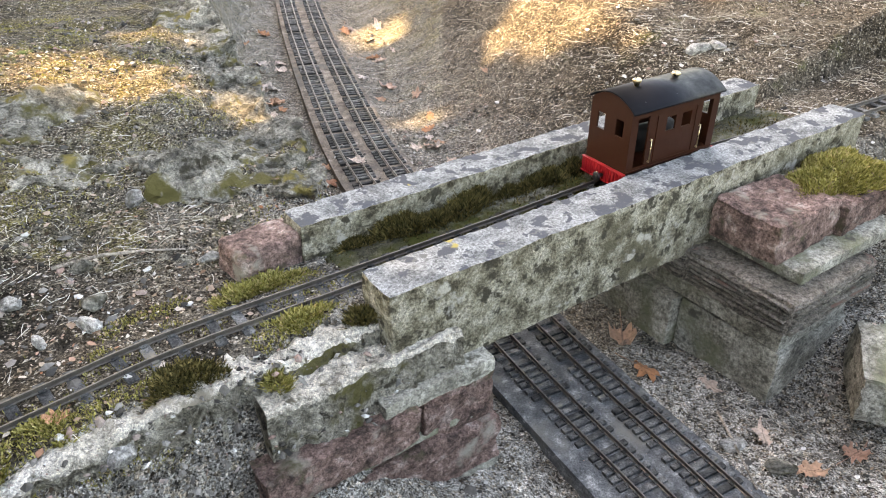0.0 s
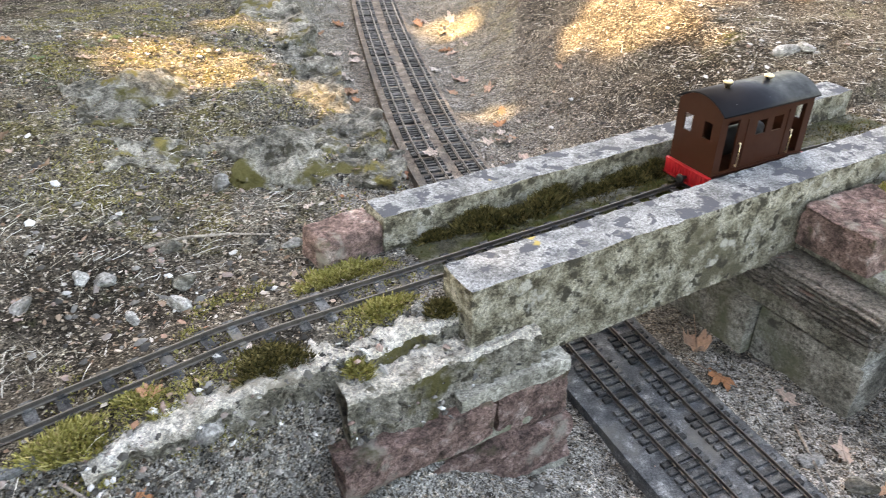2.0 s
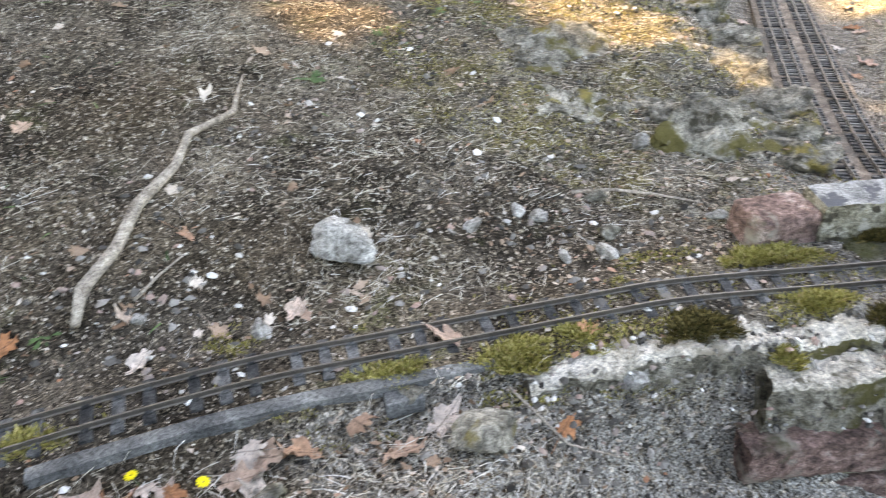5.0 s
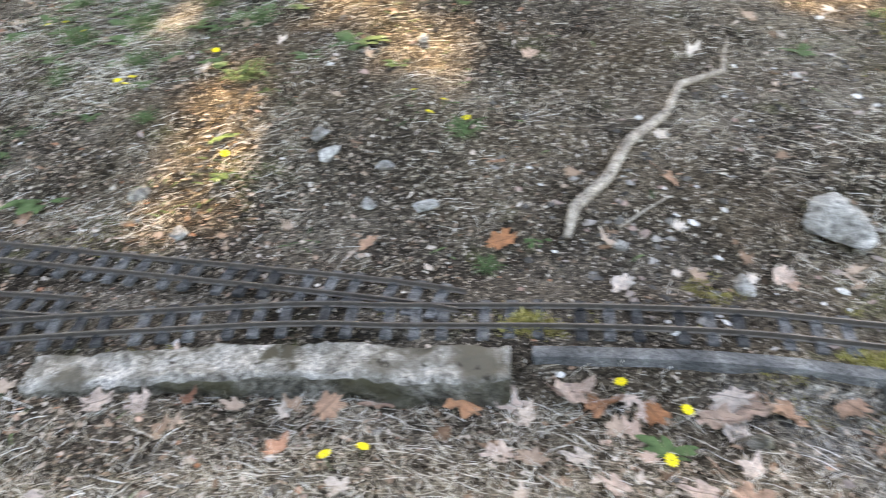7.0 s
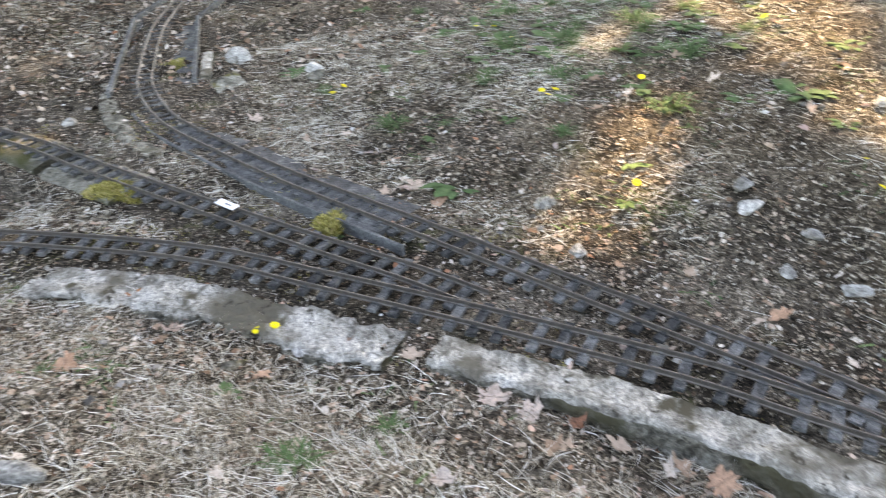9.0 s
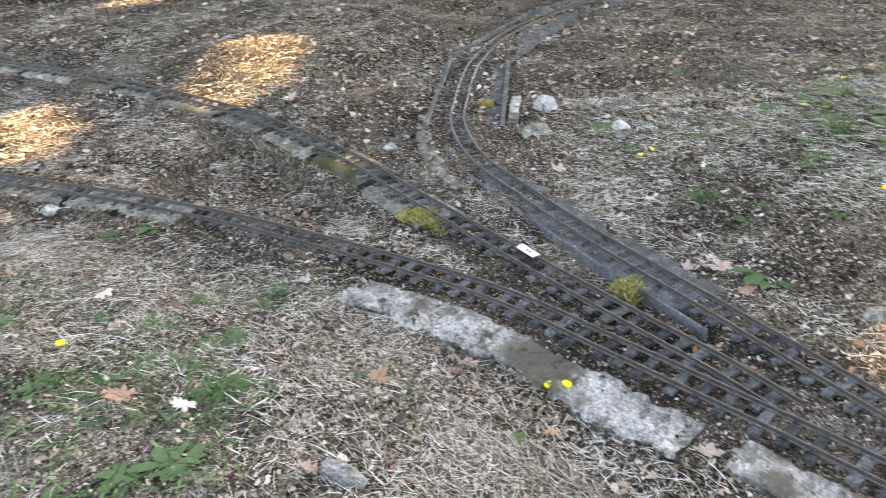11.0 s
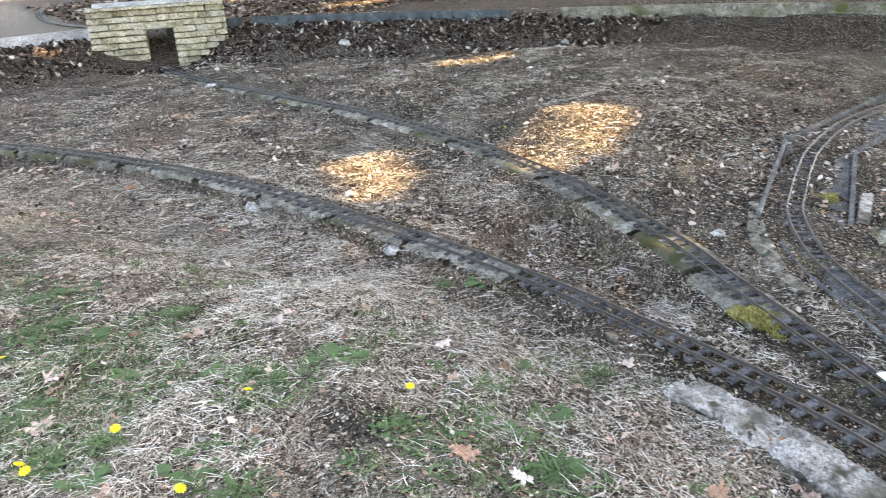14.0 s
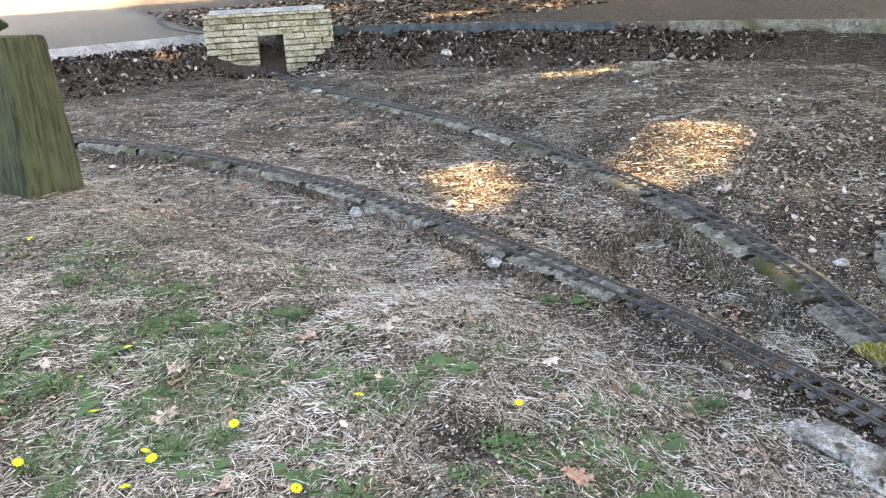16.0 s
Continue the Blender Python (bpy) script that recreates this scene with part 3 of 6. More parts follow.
def build_ground():
    gx = graded(-3.1, 1.5, 0.015, -400, 400)
    gy = graded(-2.9, 2.6, 0.015, -400, 400)
    X, Y = np.meshgrid(gx, gy, indexing="ij")
    x, y = X.ravel(), Y.ravel()
    z = ground_height(x, y)
    nx, ny = len(gx), len(gy)
    i, j = np.meshgrid(np.arange(nx - 1), np.arange(ny - 1), indexing="ij")
    a = (i * ny + j).ravel()
    faces = np.stack([a, a + ny, a + ny + 1, a + 1], 1)
    me = bpy.data.meshes.new("ground")
    me.vertices.add(len(x))
    me.vertices.foreach_set("co", np.stack([x, y, z], 1).ravel())
    me.loops.add(len(faces) * 4)
    me.loops.foreach_set("vertex_index", faces.ravel())
    me.polygons.add(len(faces))
    me.polygons.foreach_set("loop_start", np.arange(0, len(faces) * 4, 4))
    me.update(calc_edges=True)
    me.shade_smooth()
    dl, sl = near_line(x, y, LOW_MID)
    dd, sd = near_line(x, y, LINE_D)
    da, sa = near_line(x, y, LINE_A)
    ledge = (sa > 0) * (da > 0.08) * (da < 0.6) * (y > 0.3) * step01(-0.95, -0.6, x)
    gravel = np.maximum((1 - step01(0.25, 0.75, dl)) * (y < 8), 0.8 * ledge) * np.where(y > 1.3, 0.55, 1.0)
    mulch = np.where(sd < 0, (1 - step01(0.75, 1.15, dd + 0.1 * value_noise(x, y, 5, 3))), 0.9 * step01(0.1, 0.5, dd) * (y < -3)) * (y < -1)
    sand = step01(0.35, 0.7, dd) * (sd > 0) * (y < -5) * step01(-0.15, 0.15, x + 4.5 - 0.36 * (y + 8.3))
    bank = (y > 1.05) * (1 - step01(0.9, 1.5, dl)) * step01(0.15, 0.3, dl) * (x < 0.0)
    lawn = (sa > 0) * step01(0.12, 0.4, da) * (dl > 0.8)
    for key, v in (("gravel", gravel), ("mulch", mulch), ("sand", sand), ("lawn", lawn.astype(float)), ("bank", bank)):
        me.attributes.new(key, "FLOAT", "POINT").data.foreach_set("value", v.astype(np.float32))
    m, t, b = material("woodland_soil", 0.95, 0.0, 0.03)

    def attr(k):
        n = t.nodes.new("ShaderNodeAttribute")
        n.attribute_name = k
        return n.outputs["Fac"]
    soil = ramp(t, noise_out(t, 3.2, 9, 0.72), [(0.34, (0.016, 0.013, 0.0105)), (0.47, (0.050, 0.042, 0.033)), (0.58, (0.125, 0.106, 0.083)), (0.70, (0.26, 0.228, 0.178))])
    soil = mix(t, ramp(t, noise_out(t, 1.3, 5), [(0.52, grey(0)), (0.64, grey(0.45))]), soil, (0.17, 0.128, 0.082))
    soil = mix(t, ramp(t, noise_out(t, 5.5, 6, 0.7), [(0.58, grey(0)), (0.68, grey(0.6))]), soil, (0.085, 0.095, 0.035))
    thatch = mix(t, ramp(t, noise_out(t, 2.3, 7, 0.7), [(0.40, grey(0.05)), (0.60, grey(0.75))]), soil, ramp(t, noise_out(t, 40, 5, 0.7), [(0.38, (0.07, 0.06, 0.044)), (0.52, (0.26, 0.235, 0.185)), (0.66, (0.46, 0.42, 0.34))]))
    soil = mix(t, attr("lawn"), soil, thatch)
    soil = mix(t, ramp(t, noise_out(t, 4.6, 6, 0.7), [(0.53, grey(0)), (0.62, grey(0.8))]), soil, (0.018, 0.0155, 0.0125))
    rock = ramp(t, noise_out(t, 11, 9, 0.75), [(0.34, (0.022, 0.02, 0.016)), (0.48, (0.10, 0.093, 0.075)), (0.62, (0.23, 0.215, 0.18)), (0.74, (0.38, 0.36, 0.31))])
    rock = mix(t, ramp(t, noise_out(t, 9.0, 9, 0.8), [(0.47, grey(0)), (0.56, grey(0.85))]), rock, (0.165, 0.14, 0.05))
    soil = mix(t, ramp(t, attr("bank"), [(0.0, grey(0)), (1.0, grey(0.75))]), soil, rock)
    grav = ramp(t, noise_out(t, 16, 9, 0.75), [(0.34, (0.06, 0.057, 0.05)), (0.45, (0.21, 0.20, 0.18)), (0.58, (0.40, 0.385, 0.35)), (0.72, (0.56, 0.54, 0.50))])
    c = mix(t, attr("gravel"), soil, grav)
    c = mix(t, attr("mulch"), c, ramp(t, noise_out(t, 9, 9, 0.8), [(0.35, (0.015, 0.011, 0.01)), (0.6, (0.05, 0.036, 0.03)), (0.8, (0.12, 0.09, 0.075))]))
    c = mix(t, attr("sand"), c, (0.19, 0.165, 0.13))
    co = t.nodes.new("ShaderNodeTexCoord")
    for size, keep in ((150.0, 0.84), (330.0, 0.74)):
        vor = node(t, "ShaderNodeTexVoronoi", Scale=size, Randomness=1.0)
        t.links.new(co.outputs["Object"], vor.inputs["Vector"])
        sep = t.nodes.new("ShaderNodeSeparateColor")
        t.links.new(vor.outputs["Color"], sep.inputs[0])
        bits = ramp(t, sep.outputs[0], [(0.0, (0.012, 0.010, 0.008)), (0.4, (0.05, 0.04, 0.03)), (0.65, (0.20, 0.165, 0.12)), (0.85, (0.34, 0.29, 0.23)), (1.0, (0.48, 0.44, 0.38))])
        c = mix(t, ramp(t, sep.outputs[1], [(keep - 0.02, grey(0)), (keep, grey(0.85))]), c, bits)
    f = noise_out(t, 75, 8, 0.75)
    c = mix(t, 0.85, c, ramp(t, f, [(0.34, grey(0.22)), (0.5, grey(0.95)), (0.66, grey(1.9))]), "MULTIPLY")
    c = mix(t, 0.85, c, ramp(t, noise_out(t, 300, 5, 0.75), [(0.36, grey(0.15)), (0.48, grey(0.85)), (0.64, grey(2.1))]), "MULTIPLY")
    t.links.new(c, b.inputs["Base Color"])
    bump(t, b, f, 1.0, 0.010)
    me.materials.append(m)
    return tagged(new("ground", me), "brown woodland soil with dry litter, moss and gravel", "ground", kind="structure")


GROUND = build_ground()


def hz(x, y):
    return float(ground_height(np.array([x]), np.array([y]))[0])


# ---- railway tracks ----
def offset_line(line, d):
    t = np.gradient(line[:, :2], axis=0)
    t /= np.linalg.norm(t, axis=1)[:, None]
    return line[:, :2] + np.stack([-t[:, 1], t[:, 0]], 1) * d


def rail_mesh(name, pts, z):
    """A flat-bottomed rail profile swept along plan points; z is the rail's top."""
    prof = [(-0.0030, -0.0095), (-0.0030, -0.0085), (-0.0008, -0.0076), (-0.0008, -0.0028), (-0.0015, -0.0020), (-0.0015, -0.0004), (-0.0010, 0.0),
            (0.0010, 0.0), (0.0015, -0.0004), (0.0015, -0.0020), (0.0008, -0.0028), (0.0008, -0.0076), (0.0030, -0.0085), (0.0030, -0.0095)]
    t = np.gradient(pts, axis=0)
    t /= np.linalg.norm(t, axis=1)[:, None]
    nrm = np.stack([-t[:, 1], t[:, 0]], 1)
    k = len(prof)
    zz = np.broadcast_to(z, (len(pts),))
    vs = [(p[0] + n[0] * a, p[1] + n[1] * a, h + b) for p, n, h in zip(pts, nrm, zz) for a, b in prof]
    fs = [(i * k + j, i * k + (j + 1) % k, (i + 1) * k + (j + 1) % k, (i + 1) * k + j) for i in range(len(pts) - 1) for j in range(k)]
    return mesh_of(name, vs, fs, M_RAIL)


def sleeper_mesh(length, width, height):
    bm = box_bm(length, width, height, (0, 0, -height / 2), 0.0012)
    for s in (-1, 1):
        box_bm(0.012, width * 0.62, 0.003, (s * GAUGE / 2, 0, 0.0012), 0, bm)
    return from_bm("sleeper", bm, M_SLEEPER)


GAUGE = 0.045
SLEEPER = sleeper_mesh(0.084, 0.017, 0.008)
SLEEPER_LOW = sleeper_mesh(0.088, 0.0125, 0.008)


def track(name, line, z, spacing, label, mesh=SLEEPER, start=0, end=None, jitter=2.5):
    root = tagged(empty(name), label, "railway track")
    z = np.broadcast_to(z, (len(line),))
    seg = slice(start, end)
    for s in (-1, 1):
        part("rail", rail_mesh("rail", offset_line(line, s * GAUGE / 2)[seg], z[seg]), root)
    ds = np.concatenate([[0], np.cumsum(np.linalg.norm(np.diff(line[:, :2], axis=0), axis=1))])
    t = np.gradient(line[:, :2], axis=0)
    for s in np.arange(ds[seg][0] + spacing / 2, ds[seg][-1], spacing):
        i = int(np.searchsorted(ds, s))
        yaw = math.degrees(math.atan2(t[i, 1], t[i, 0])) + 90 + random.uniform(-jitter, jitter)
        part("sleeper", mesh, root, pose(line[i, 0] + random.uniform(-1, 1) * 0.0015, line[i, 1], z[i] - 0.0095 + random.uniform(-0.001, 0.0006), random.uniform(-1, 1), 0, yaw))
    return root


track("garden_railway_track", LINE_A, RAIL_Z, 0.047, "narrow garden railway track on black sleepers over the bridge")
zB = RAIL_Z - 0.055 * step01(-3.5, -6.8, LINE_B[:, 1])
track("garden_railway_track", LINE_B, zB, 0.047, "branch of garden railway track on a raised concrete strip", start=12)
track("garden_railway_track", LINE_C, RAIL_Z, 0.047, "branch of garden railway track curving over grey boards", start=9)
track("garden_railway_track", LINE_D, 0.335, 0.05, "distant garden railway track on the embankment")
track("garden_railway_track", spline([(-4.45, -8.05), (-4.62, -9.0), (-4.95, -10.1), (-5.7, -11.8), (-7.2, -14.5)]), 0.30, 0.07, "distant garden railway track beside the sandy path")
track("lower_railway_track", LOW_1, LOW_Z + 0.0165, 0.0235, "lower garden railway track on dark boards in the cutting", SLEEPER_LOW, jitter=1)
track("lower_railway_track", LOW_2, LOW_Z + 0.0165, 0.0235, "lower garden railway track on dark boards in the cutting", SLEEPER_LOW, jitter=1)


# ---- beds, strips and boards ----
def strip(name, line, d0, d1, z_top, z_bot, mat, label, category, seed=0, amp=0.004, rough=0.004, parent=None, dense=3, res=None, top=None):
    """A bed between two offsets of a line, with an uneven top and broken edges."""
    z_top = np.broadcast_to(z_top, (len(line),))
    if res:
        old = np.concatenate([[0], np.cumsum(np.linalg.norm(np.diff(line[:, :2], axis=0), axis=1))])
        ev = np.arange(0, old[-1], res)
        z_top = np.interp(ev, old, z_top)
        line = np.stack([np.interp(ev, old, line[:, j]) for j in range(2)], 1)
    n = len(line)
    across = np.linspace(0, 1, dense + 1)
    zt = np.broadcast_to(z_top, (n,))
    rows = []
    for a in across:
        edge = a in (0.0, 1.0)
        p = offset_line(line, d0 + (d1 - d0) * a)
        w = value_noise(p[:, 0], p[:, 1], 18, seed) * amp * 0.6 + value_noise(p[:, 0], p[:, 1], 70, seed + 1) * amp * 0.6 + value_noise(p[:, 0], p[:, 1], 190, seed + 7) * amp * 0.3
        nz = value_noise(p[:, 0], p[:, 1], 16, seed + 2) * rough * 0.8 + value_noise(p[:, 0], p[:, 1], 55, seed + 3) * rough * 0.6 + value_noise(p[:, 0], p[:, 1], 140, seed + 4) * rough * 0.35
        t = offset_line(line, d0 + (d1 - d0) * a + 0.01) - p
        t /= np.linalg.norm(t, axis=1)[:, None]
        p = p + t * (w * (0.45 if edge else 0.2))[:, None]
        rows.append(np.column_stack([p, zt + nz - (rough * 1.2 if edge else 0)]))
    def side(edge, s):
        out = []
        t = offset_line(line, 0.01) - offset_line(line, 0.0)
        t /= np.linalg.norm(t, axis=1)[:, None]
        for r in range(1, 7):
            f = r / 6
            row = edge.copy()
            row[:, 2] = edge[:, 2] * (1 - f) + z_bot * f
            w = sum(value_noise(row[:, 0] + 3.7 * r * (q < 60), row[:, 1], q, s + r) * g for q, g in ((20, 0.35), (60, 0.35), (150, 0.3))) * amp
            row[:, :2] += t * (w * (r < 6))[:, None]
            out.append(row)
        return out
    ring = side(rows[0], seed + 40)[::-1] + rows + side(rows[-1], seed + 60)
    k = len(ring)
    vs = np.stack(ring, 1).reshape(-1, 3)
    fs = [(i * k + j, i * k + j + 1, (i + 1) * k + j + 1, (i + 1) * k + j) for i in range(n - 1) for j in range(k - 1)]
    fs += [tuple(range(k)), tuple((n - 1) * k + j for j in reversed(range(k)))]
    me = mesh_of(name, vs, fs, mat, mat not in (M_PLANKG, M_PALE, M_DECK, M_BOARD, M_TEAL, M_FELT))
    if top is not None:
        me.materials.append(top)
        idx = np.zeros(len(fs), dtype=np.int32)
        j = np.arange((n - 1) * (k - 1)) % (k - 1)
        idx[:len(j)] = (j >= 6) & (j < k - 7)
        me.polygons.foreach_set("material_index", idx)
    ob = part(name, me, parent)
    if parent is None:
        tagged(ob, label, category)
    return ob


def cut(line, xa, xb, key=0):
    """The stretch of a line between two values of one plan coordinate."""
    m = (line[:, key] >= min(xa, xb)) & (line[:, key] <= max(xa, xb))
    return line[m]


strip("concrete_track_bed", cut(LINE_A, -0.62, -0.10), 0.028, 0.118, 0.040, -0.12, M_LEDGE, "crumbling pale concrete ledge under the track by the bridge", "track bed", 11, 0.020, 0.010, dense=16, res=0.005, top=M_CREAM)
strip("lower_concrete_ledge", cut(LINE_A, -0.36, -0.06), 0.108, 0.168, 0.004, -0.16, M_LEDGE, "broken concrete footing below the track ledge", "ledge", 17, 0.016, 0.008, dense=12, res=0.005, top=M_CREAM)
strip("edging_board", cut(LINE_A, -1.075, -0.635), 0.060, 0.082, 0.053, -0.02, M_PLANKG, "long grey weathered edging board beside the track", "board", 13, 0.0008, 0.001, res=0.01)
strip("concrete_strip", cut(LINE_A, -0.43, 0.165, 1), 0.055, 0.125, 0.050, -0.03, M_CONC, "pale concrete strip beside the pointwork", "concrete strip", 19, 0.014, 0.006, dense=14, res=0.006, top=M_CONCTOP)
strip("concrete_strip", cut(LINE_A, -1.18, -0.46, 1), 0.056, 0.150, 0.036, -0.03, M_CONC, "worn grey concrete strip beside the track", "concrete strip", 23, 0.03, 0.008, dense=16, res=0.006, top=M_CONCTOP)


def block_bed(label, line, z_top, d0, d1, z_bot, length, seed):
    """A raised bed of cast blocks laid end to end along a line, with open joints."""
    root = tagged(empty("concrete_track_bed"), label, "track bed")
    ds = np.concatenate([[0], np.cumsum(np.linalg.norm(np.diff(line[:, :2], axis=0), axis=1))])
    z_top = np.broadcast_to(z_top, (len(line),))
    rnd = random.Random(seed)
    s0 = 0.0
    while s0 < ds[-1] - 0.06:
        s1 = min(s0 + length * rnd.uniform(0.75, 1.25), ds[-1])
        m = (ds >= s0 + 0.004) & (ds <= s1 - 0.004)
        if m.sum() > 3:
            shift = rnd.uniform(-0.005, 0.005)
            strip("block", line[m], d0 + shift, d1 + shift, z_top[m] + rnd.uniform(-0.003, 0.002), z_bot, M_BLOCK, "", "", seed + int(s0 * 50), 0.006, 0.004, root, dense=6, res=0.012)
        s0 = s1
    return root


block_bed("dark mossy concrete bed under the curving track", cut(LINE_A, -5.6, -1.7, 1), 0.047, -0.055, 0.060, -0.10, 0.42, 29)
lb = LINE_B[LINE_B[:, 1] < -1.05]
zb = RAIL_Z - 0.055 * step01(-3.5, -6.8, lb[:, 1]) - 0.014
block_bed("raised mossy concrete blocks under the branch track", lb, zb, -0.058, 0.076, -0.12, 0.36, 131)
lc = cut(LINE_C, -2.62, -1.75)
strip("edging_strip", lc, 0.064, 0.071, 0.055, -0.02, M_PLANKG, "thin grey edging strip along the branch track", "edging", 37, 0.0015, 0.001)
strip("concrete_kerb", cut(LINE_C, -2.95, -2.35), 0.085, 0.145, 0.050, -0.03, M_CONC, "short pale concrete kerb inside the curve", "kerb", 41, 0.012, 0.006, dense=4)


def deck_panel(root, near_l, near_r, far_l, far_r, z=0.0455, deep=0.07):
    """One straight board of the branch deck between four plan corners, with a raised lip and screws on its inner side."""
    bm = bmesh.new()
    top = [bm.verts.new((*q, z)) for q in (near_l, near_r, far_r, far_l)]
    low = [bm.verts.new((*q, z - deep)) for q in (near_l, near_r, far_r, far_l)]
    bm.faces.new(top)
    for i in range(4):
        bm.faces.new((top[i], low[i], low[(i + 1) % 4], top[(i + 1) % 4]))
    bmesh.ops.bevel(bm, geom=list(bm.edges), offset=0.003, segments=2, affect="EDGES")
    panel = part("board", from_bm("board", bm, M_FELT), root)
    for a, b, sg in ((near_r, far_r, 1), (near_l, far_l, -1)):
        a, b = Vector((*a, 0)), Vector((*b, 0))
        d = b - a
        n = d.length
        side = Vector((-d.y, d.x, 0)).normalized() * sg
        mid = (a + b) / 2 - side * 0.010
        part("lip", box("lip", n - 0.012, 0.014, 0.10, M_PLANKG, (0, 0, 0), 0.002), root, pose(mid.x, mid.y, z - 0.030, 0, 0, math.degrees(math.atan2(d.y, d.x))), "thin grey edging board")
        if sg > 0:
            for k in range(int(n / 0.16)):
                q = a + d * ((k + 0.5) / int(n / 0.16)) + side * 0.018
                part("screw", lathe("screw", [(0.004, 0.0), (0.004, 0.0015), (0.002, 0.002)], M_BLACK, 8), panel, pose(q.x, q.y, z))


branch_deck = tagged(empty("branch_deck"), "slate-grey felted board deck carrying the curving branch track", "track deck")
deck_panel(branch_deck, (-2.735, -1.300), (-2.790, -1.075), (-3.69, -1.450), (-3.63, -1.205))
deck_panel(branch_deck, (-3.695, -1.450), (-3.635, -1.200), (-4.80, -1.255), (-4.70, -1.020), 0.0450)
deck_panel(branch_deck, (-4.805, -1.250), (-4.705, -1.015), (-6.02, -0.535), (-5.86, -0.355), 0.0445)
strip("felt_strip", cut(LINE_C, -2.73, -1.80), -0.075, 0.062, 0.0485, -0.02, M_FELT, "slate-grey felt strip under the branch track", "track bed", 43, 0.004, 0.0015, dense=6, res=0.02)
tagged(part("kerb_block", rough_block("kerb_block", (0.26, 0.035, 0.10), M_CONC, 143, 0.005, 0.012, 0.004, M_CONCTOP), None, pose(-2.97, -1.055, 0.012, 0, 0, 186)), "upright pale concrete block inside the branch curve", "kerb")
tagged(part("propped_slab", rough_block("propped_slab", (0.15, 0.09, 0.016), M_GROCK, 144, 0.006, 0.012, 0.004), None, pose(-2.68, -0.93, 0.062, 9, 12, 30)), "thin grey slab propped over a dark hollow", "stone")
lower_deck = tagged(empty("lower_track_deck"), "weathered board deck under the two lower tracks", "track deck")
strip("dark_board", LOW_MID[LOW_MID[:, 1] < 1.36], -0.118, 0.145, LOW_Z, LOW_Z - 0.07, M_DECK, "", "", 59, 0.001, 0.0012, lower_deck, dense=8)
strip("brown_board", LOW_MID[LOW_MID[:, 1] >= 1.375], -0.122, 0.132, LOW_Z, LOW_Z - 0.07, M_BOARD, "", "", 60, 0.001, 0.0012, lower_deck, dense=8)
ld = cut(LINE_D, -6.9, -2.45, 1)
strip("edging_plank", cut(cut(LINE_D, -6.15, -5.25), -6.7, -3.9, 1), -0.085, -0.06, 0.345, 0.24, M_TEAL, "long blue-grey plank edging the embankment track", "plank", 61, 0.001, 0.001)
strip("edging_plank", cut(LINE_D, -5.20, -4.66), -0.085, -0.06, 0.345, 0.25, M_TEAL, "long blue-grey plank edging the embankment track", "plank", 62, 0.001, 0.001)
strip("edging_plank", cut(LINE_D, -4.1, -0.5), -0.085, -0.06, 0.345, 0.25, M_PALE, "pale grey plank edging the embankment track", "plank", 67, 0.001, 0.001)
strip("mossy_wall", LINE_D[LINE_D[:, 1] > -3.9], -0.11, -0.06, 0.350, 0.0, M_BLOCK, "low mossy concrete wall along the embankment track", "wall", 71, 0.004, 0.003)


# ---- the stone bridge ----
def on_bridge(u, v, z):
    """u metres along the near parapet from its outer corner, v metres across, z up."""
    p = Vector((-0.078, 0.875, 0)) + U * u + V * v
    return pose(p.x, p.y, z, 0, 0, BRIDGE_TURN)


BEAM_TOP, BEAM_H = 0.108, 0.178
tagged(part("bridge_parapet", rough_block("bridge_parapet", (1.28, 0.087, BEAM_H), M_BEAM, 3, 0.0040, 0.011, 0.003, M_BEAMTOP), None, on_bridge(0.64, 0.0435, BEAM_TOP - BEAM_H / 2)),
       "long lichen-spotted concrete beam forming the near bridge parapet", "bridge parapet")
tagged(part("bridge_parapet", rough_block("bridge_parapet", (1.27, 0.075, 0.11), M_BEAM, 5, 0.0040, 0.011, 0.003, M_BEAMTOP), None, on_bridge(0.635 - 0.02, 0.262 + 0.037, 0.108 - 0.055)),
       "long mossy concrete beam forming the far bridge parapet", "bridge parapet")
tagged(part("bridge_deck", rough_block("bridge_deck", (1.26, 0.172, 0.055), M_BED, 7, 0.003, 0.03, 0.004), None, on_bridge(0.64, 0.175, 0.018)),
       "soil-covered concrete deck between the bridge parapets", "bridge deck")


def block(name, u, v, z, size, mat, seed, label, category, amp=0.006, turn=0, soft=0.003, cell=0.009):
    return tagged(part(name, rough_block(name, size, mat, seed, amp, cell, soft, layers=0.9 if mat in (M_RED, M_RIB) else 0.2), None, on_bridge(u, v, z) @ pose(0, 0, 0, 0, 0, turn)), label, category)


# left pier under the near beam
block("pier_stone", 0.070, 0.115, -0.078, (0.215, 0.30, 0.030), M_WALL, 21, "grey mortared pad on top of the bridge pier", "stone", 0.004)
block("pier_stone", 0.105, 0.10, -0.142, (0.145, 0.27, 0.096), M_RED, 22, "rough red sandstone block of the bridge pier", "stone", 0.005)
block("pier_stone", 0.080, 0.095, -0.242, (0.205, 0.29, 0.100), M_RED, 23, "rough red sandstone block of the bridge pier", "stone", 0.006)
block("pier_stone", 0.075, 0.095, -0.330, (0.215, 0.29, 0.080), M_WALL, 24, "mossy grey concrete footing of the bridge pier", "stone", 0.006)
block("retaining_stone", -0.112, 0.020, -0.128, (0.262, 0.135, 0.074), M_RED, 25, "long red sandstone block under the track ledge", "stone", turn=2)
block("retaining_stone", -0.015, 0.015, -0.225, (0.170, 0.130, 0.090), M_RED, 26, "red sandstone block low in the retaining wall", "stone", turn=1)
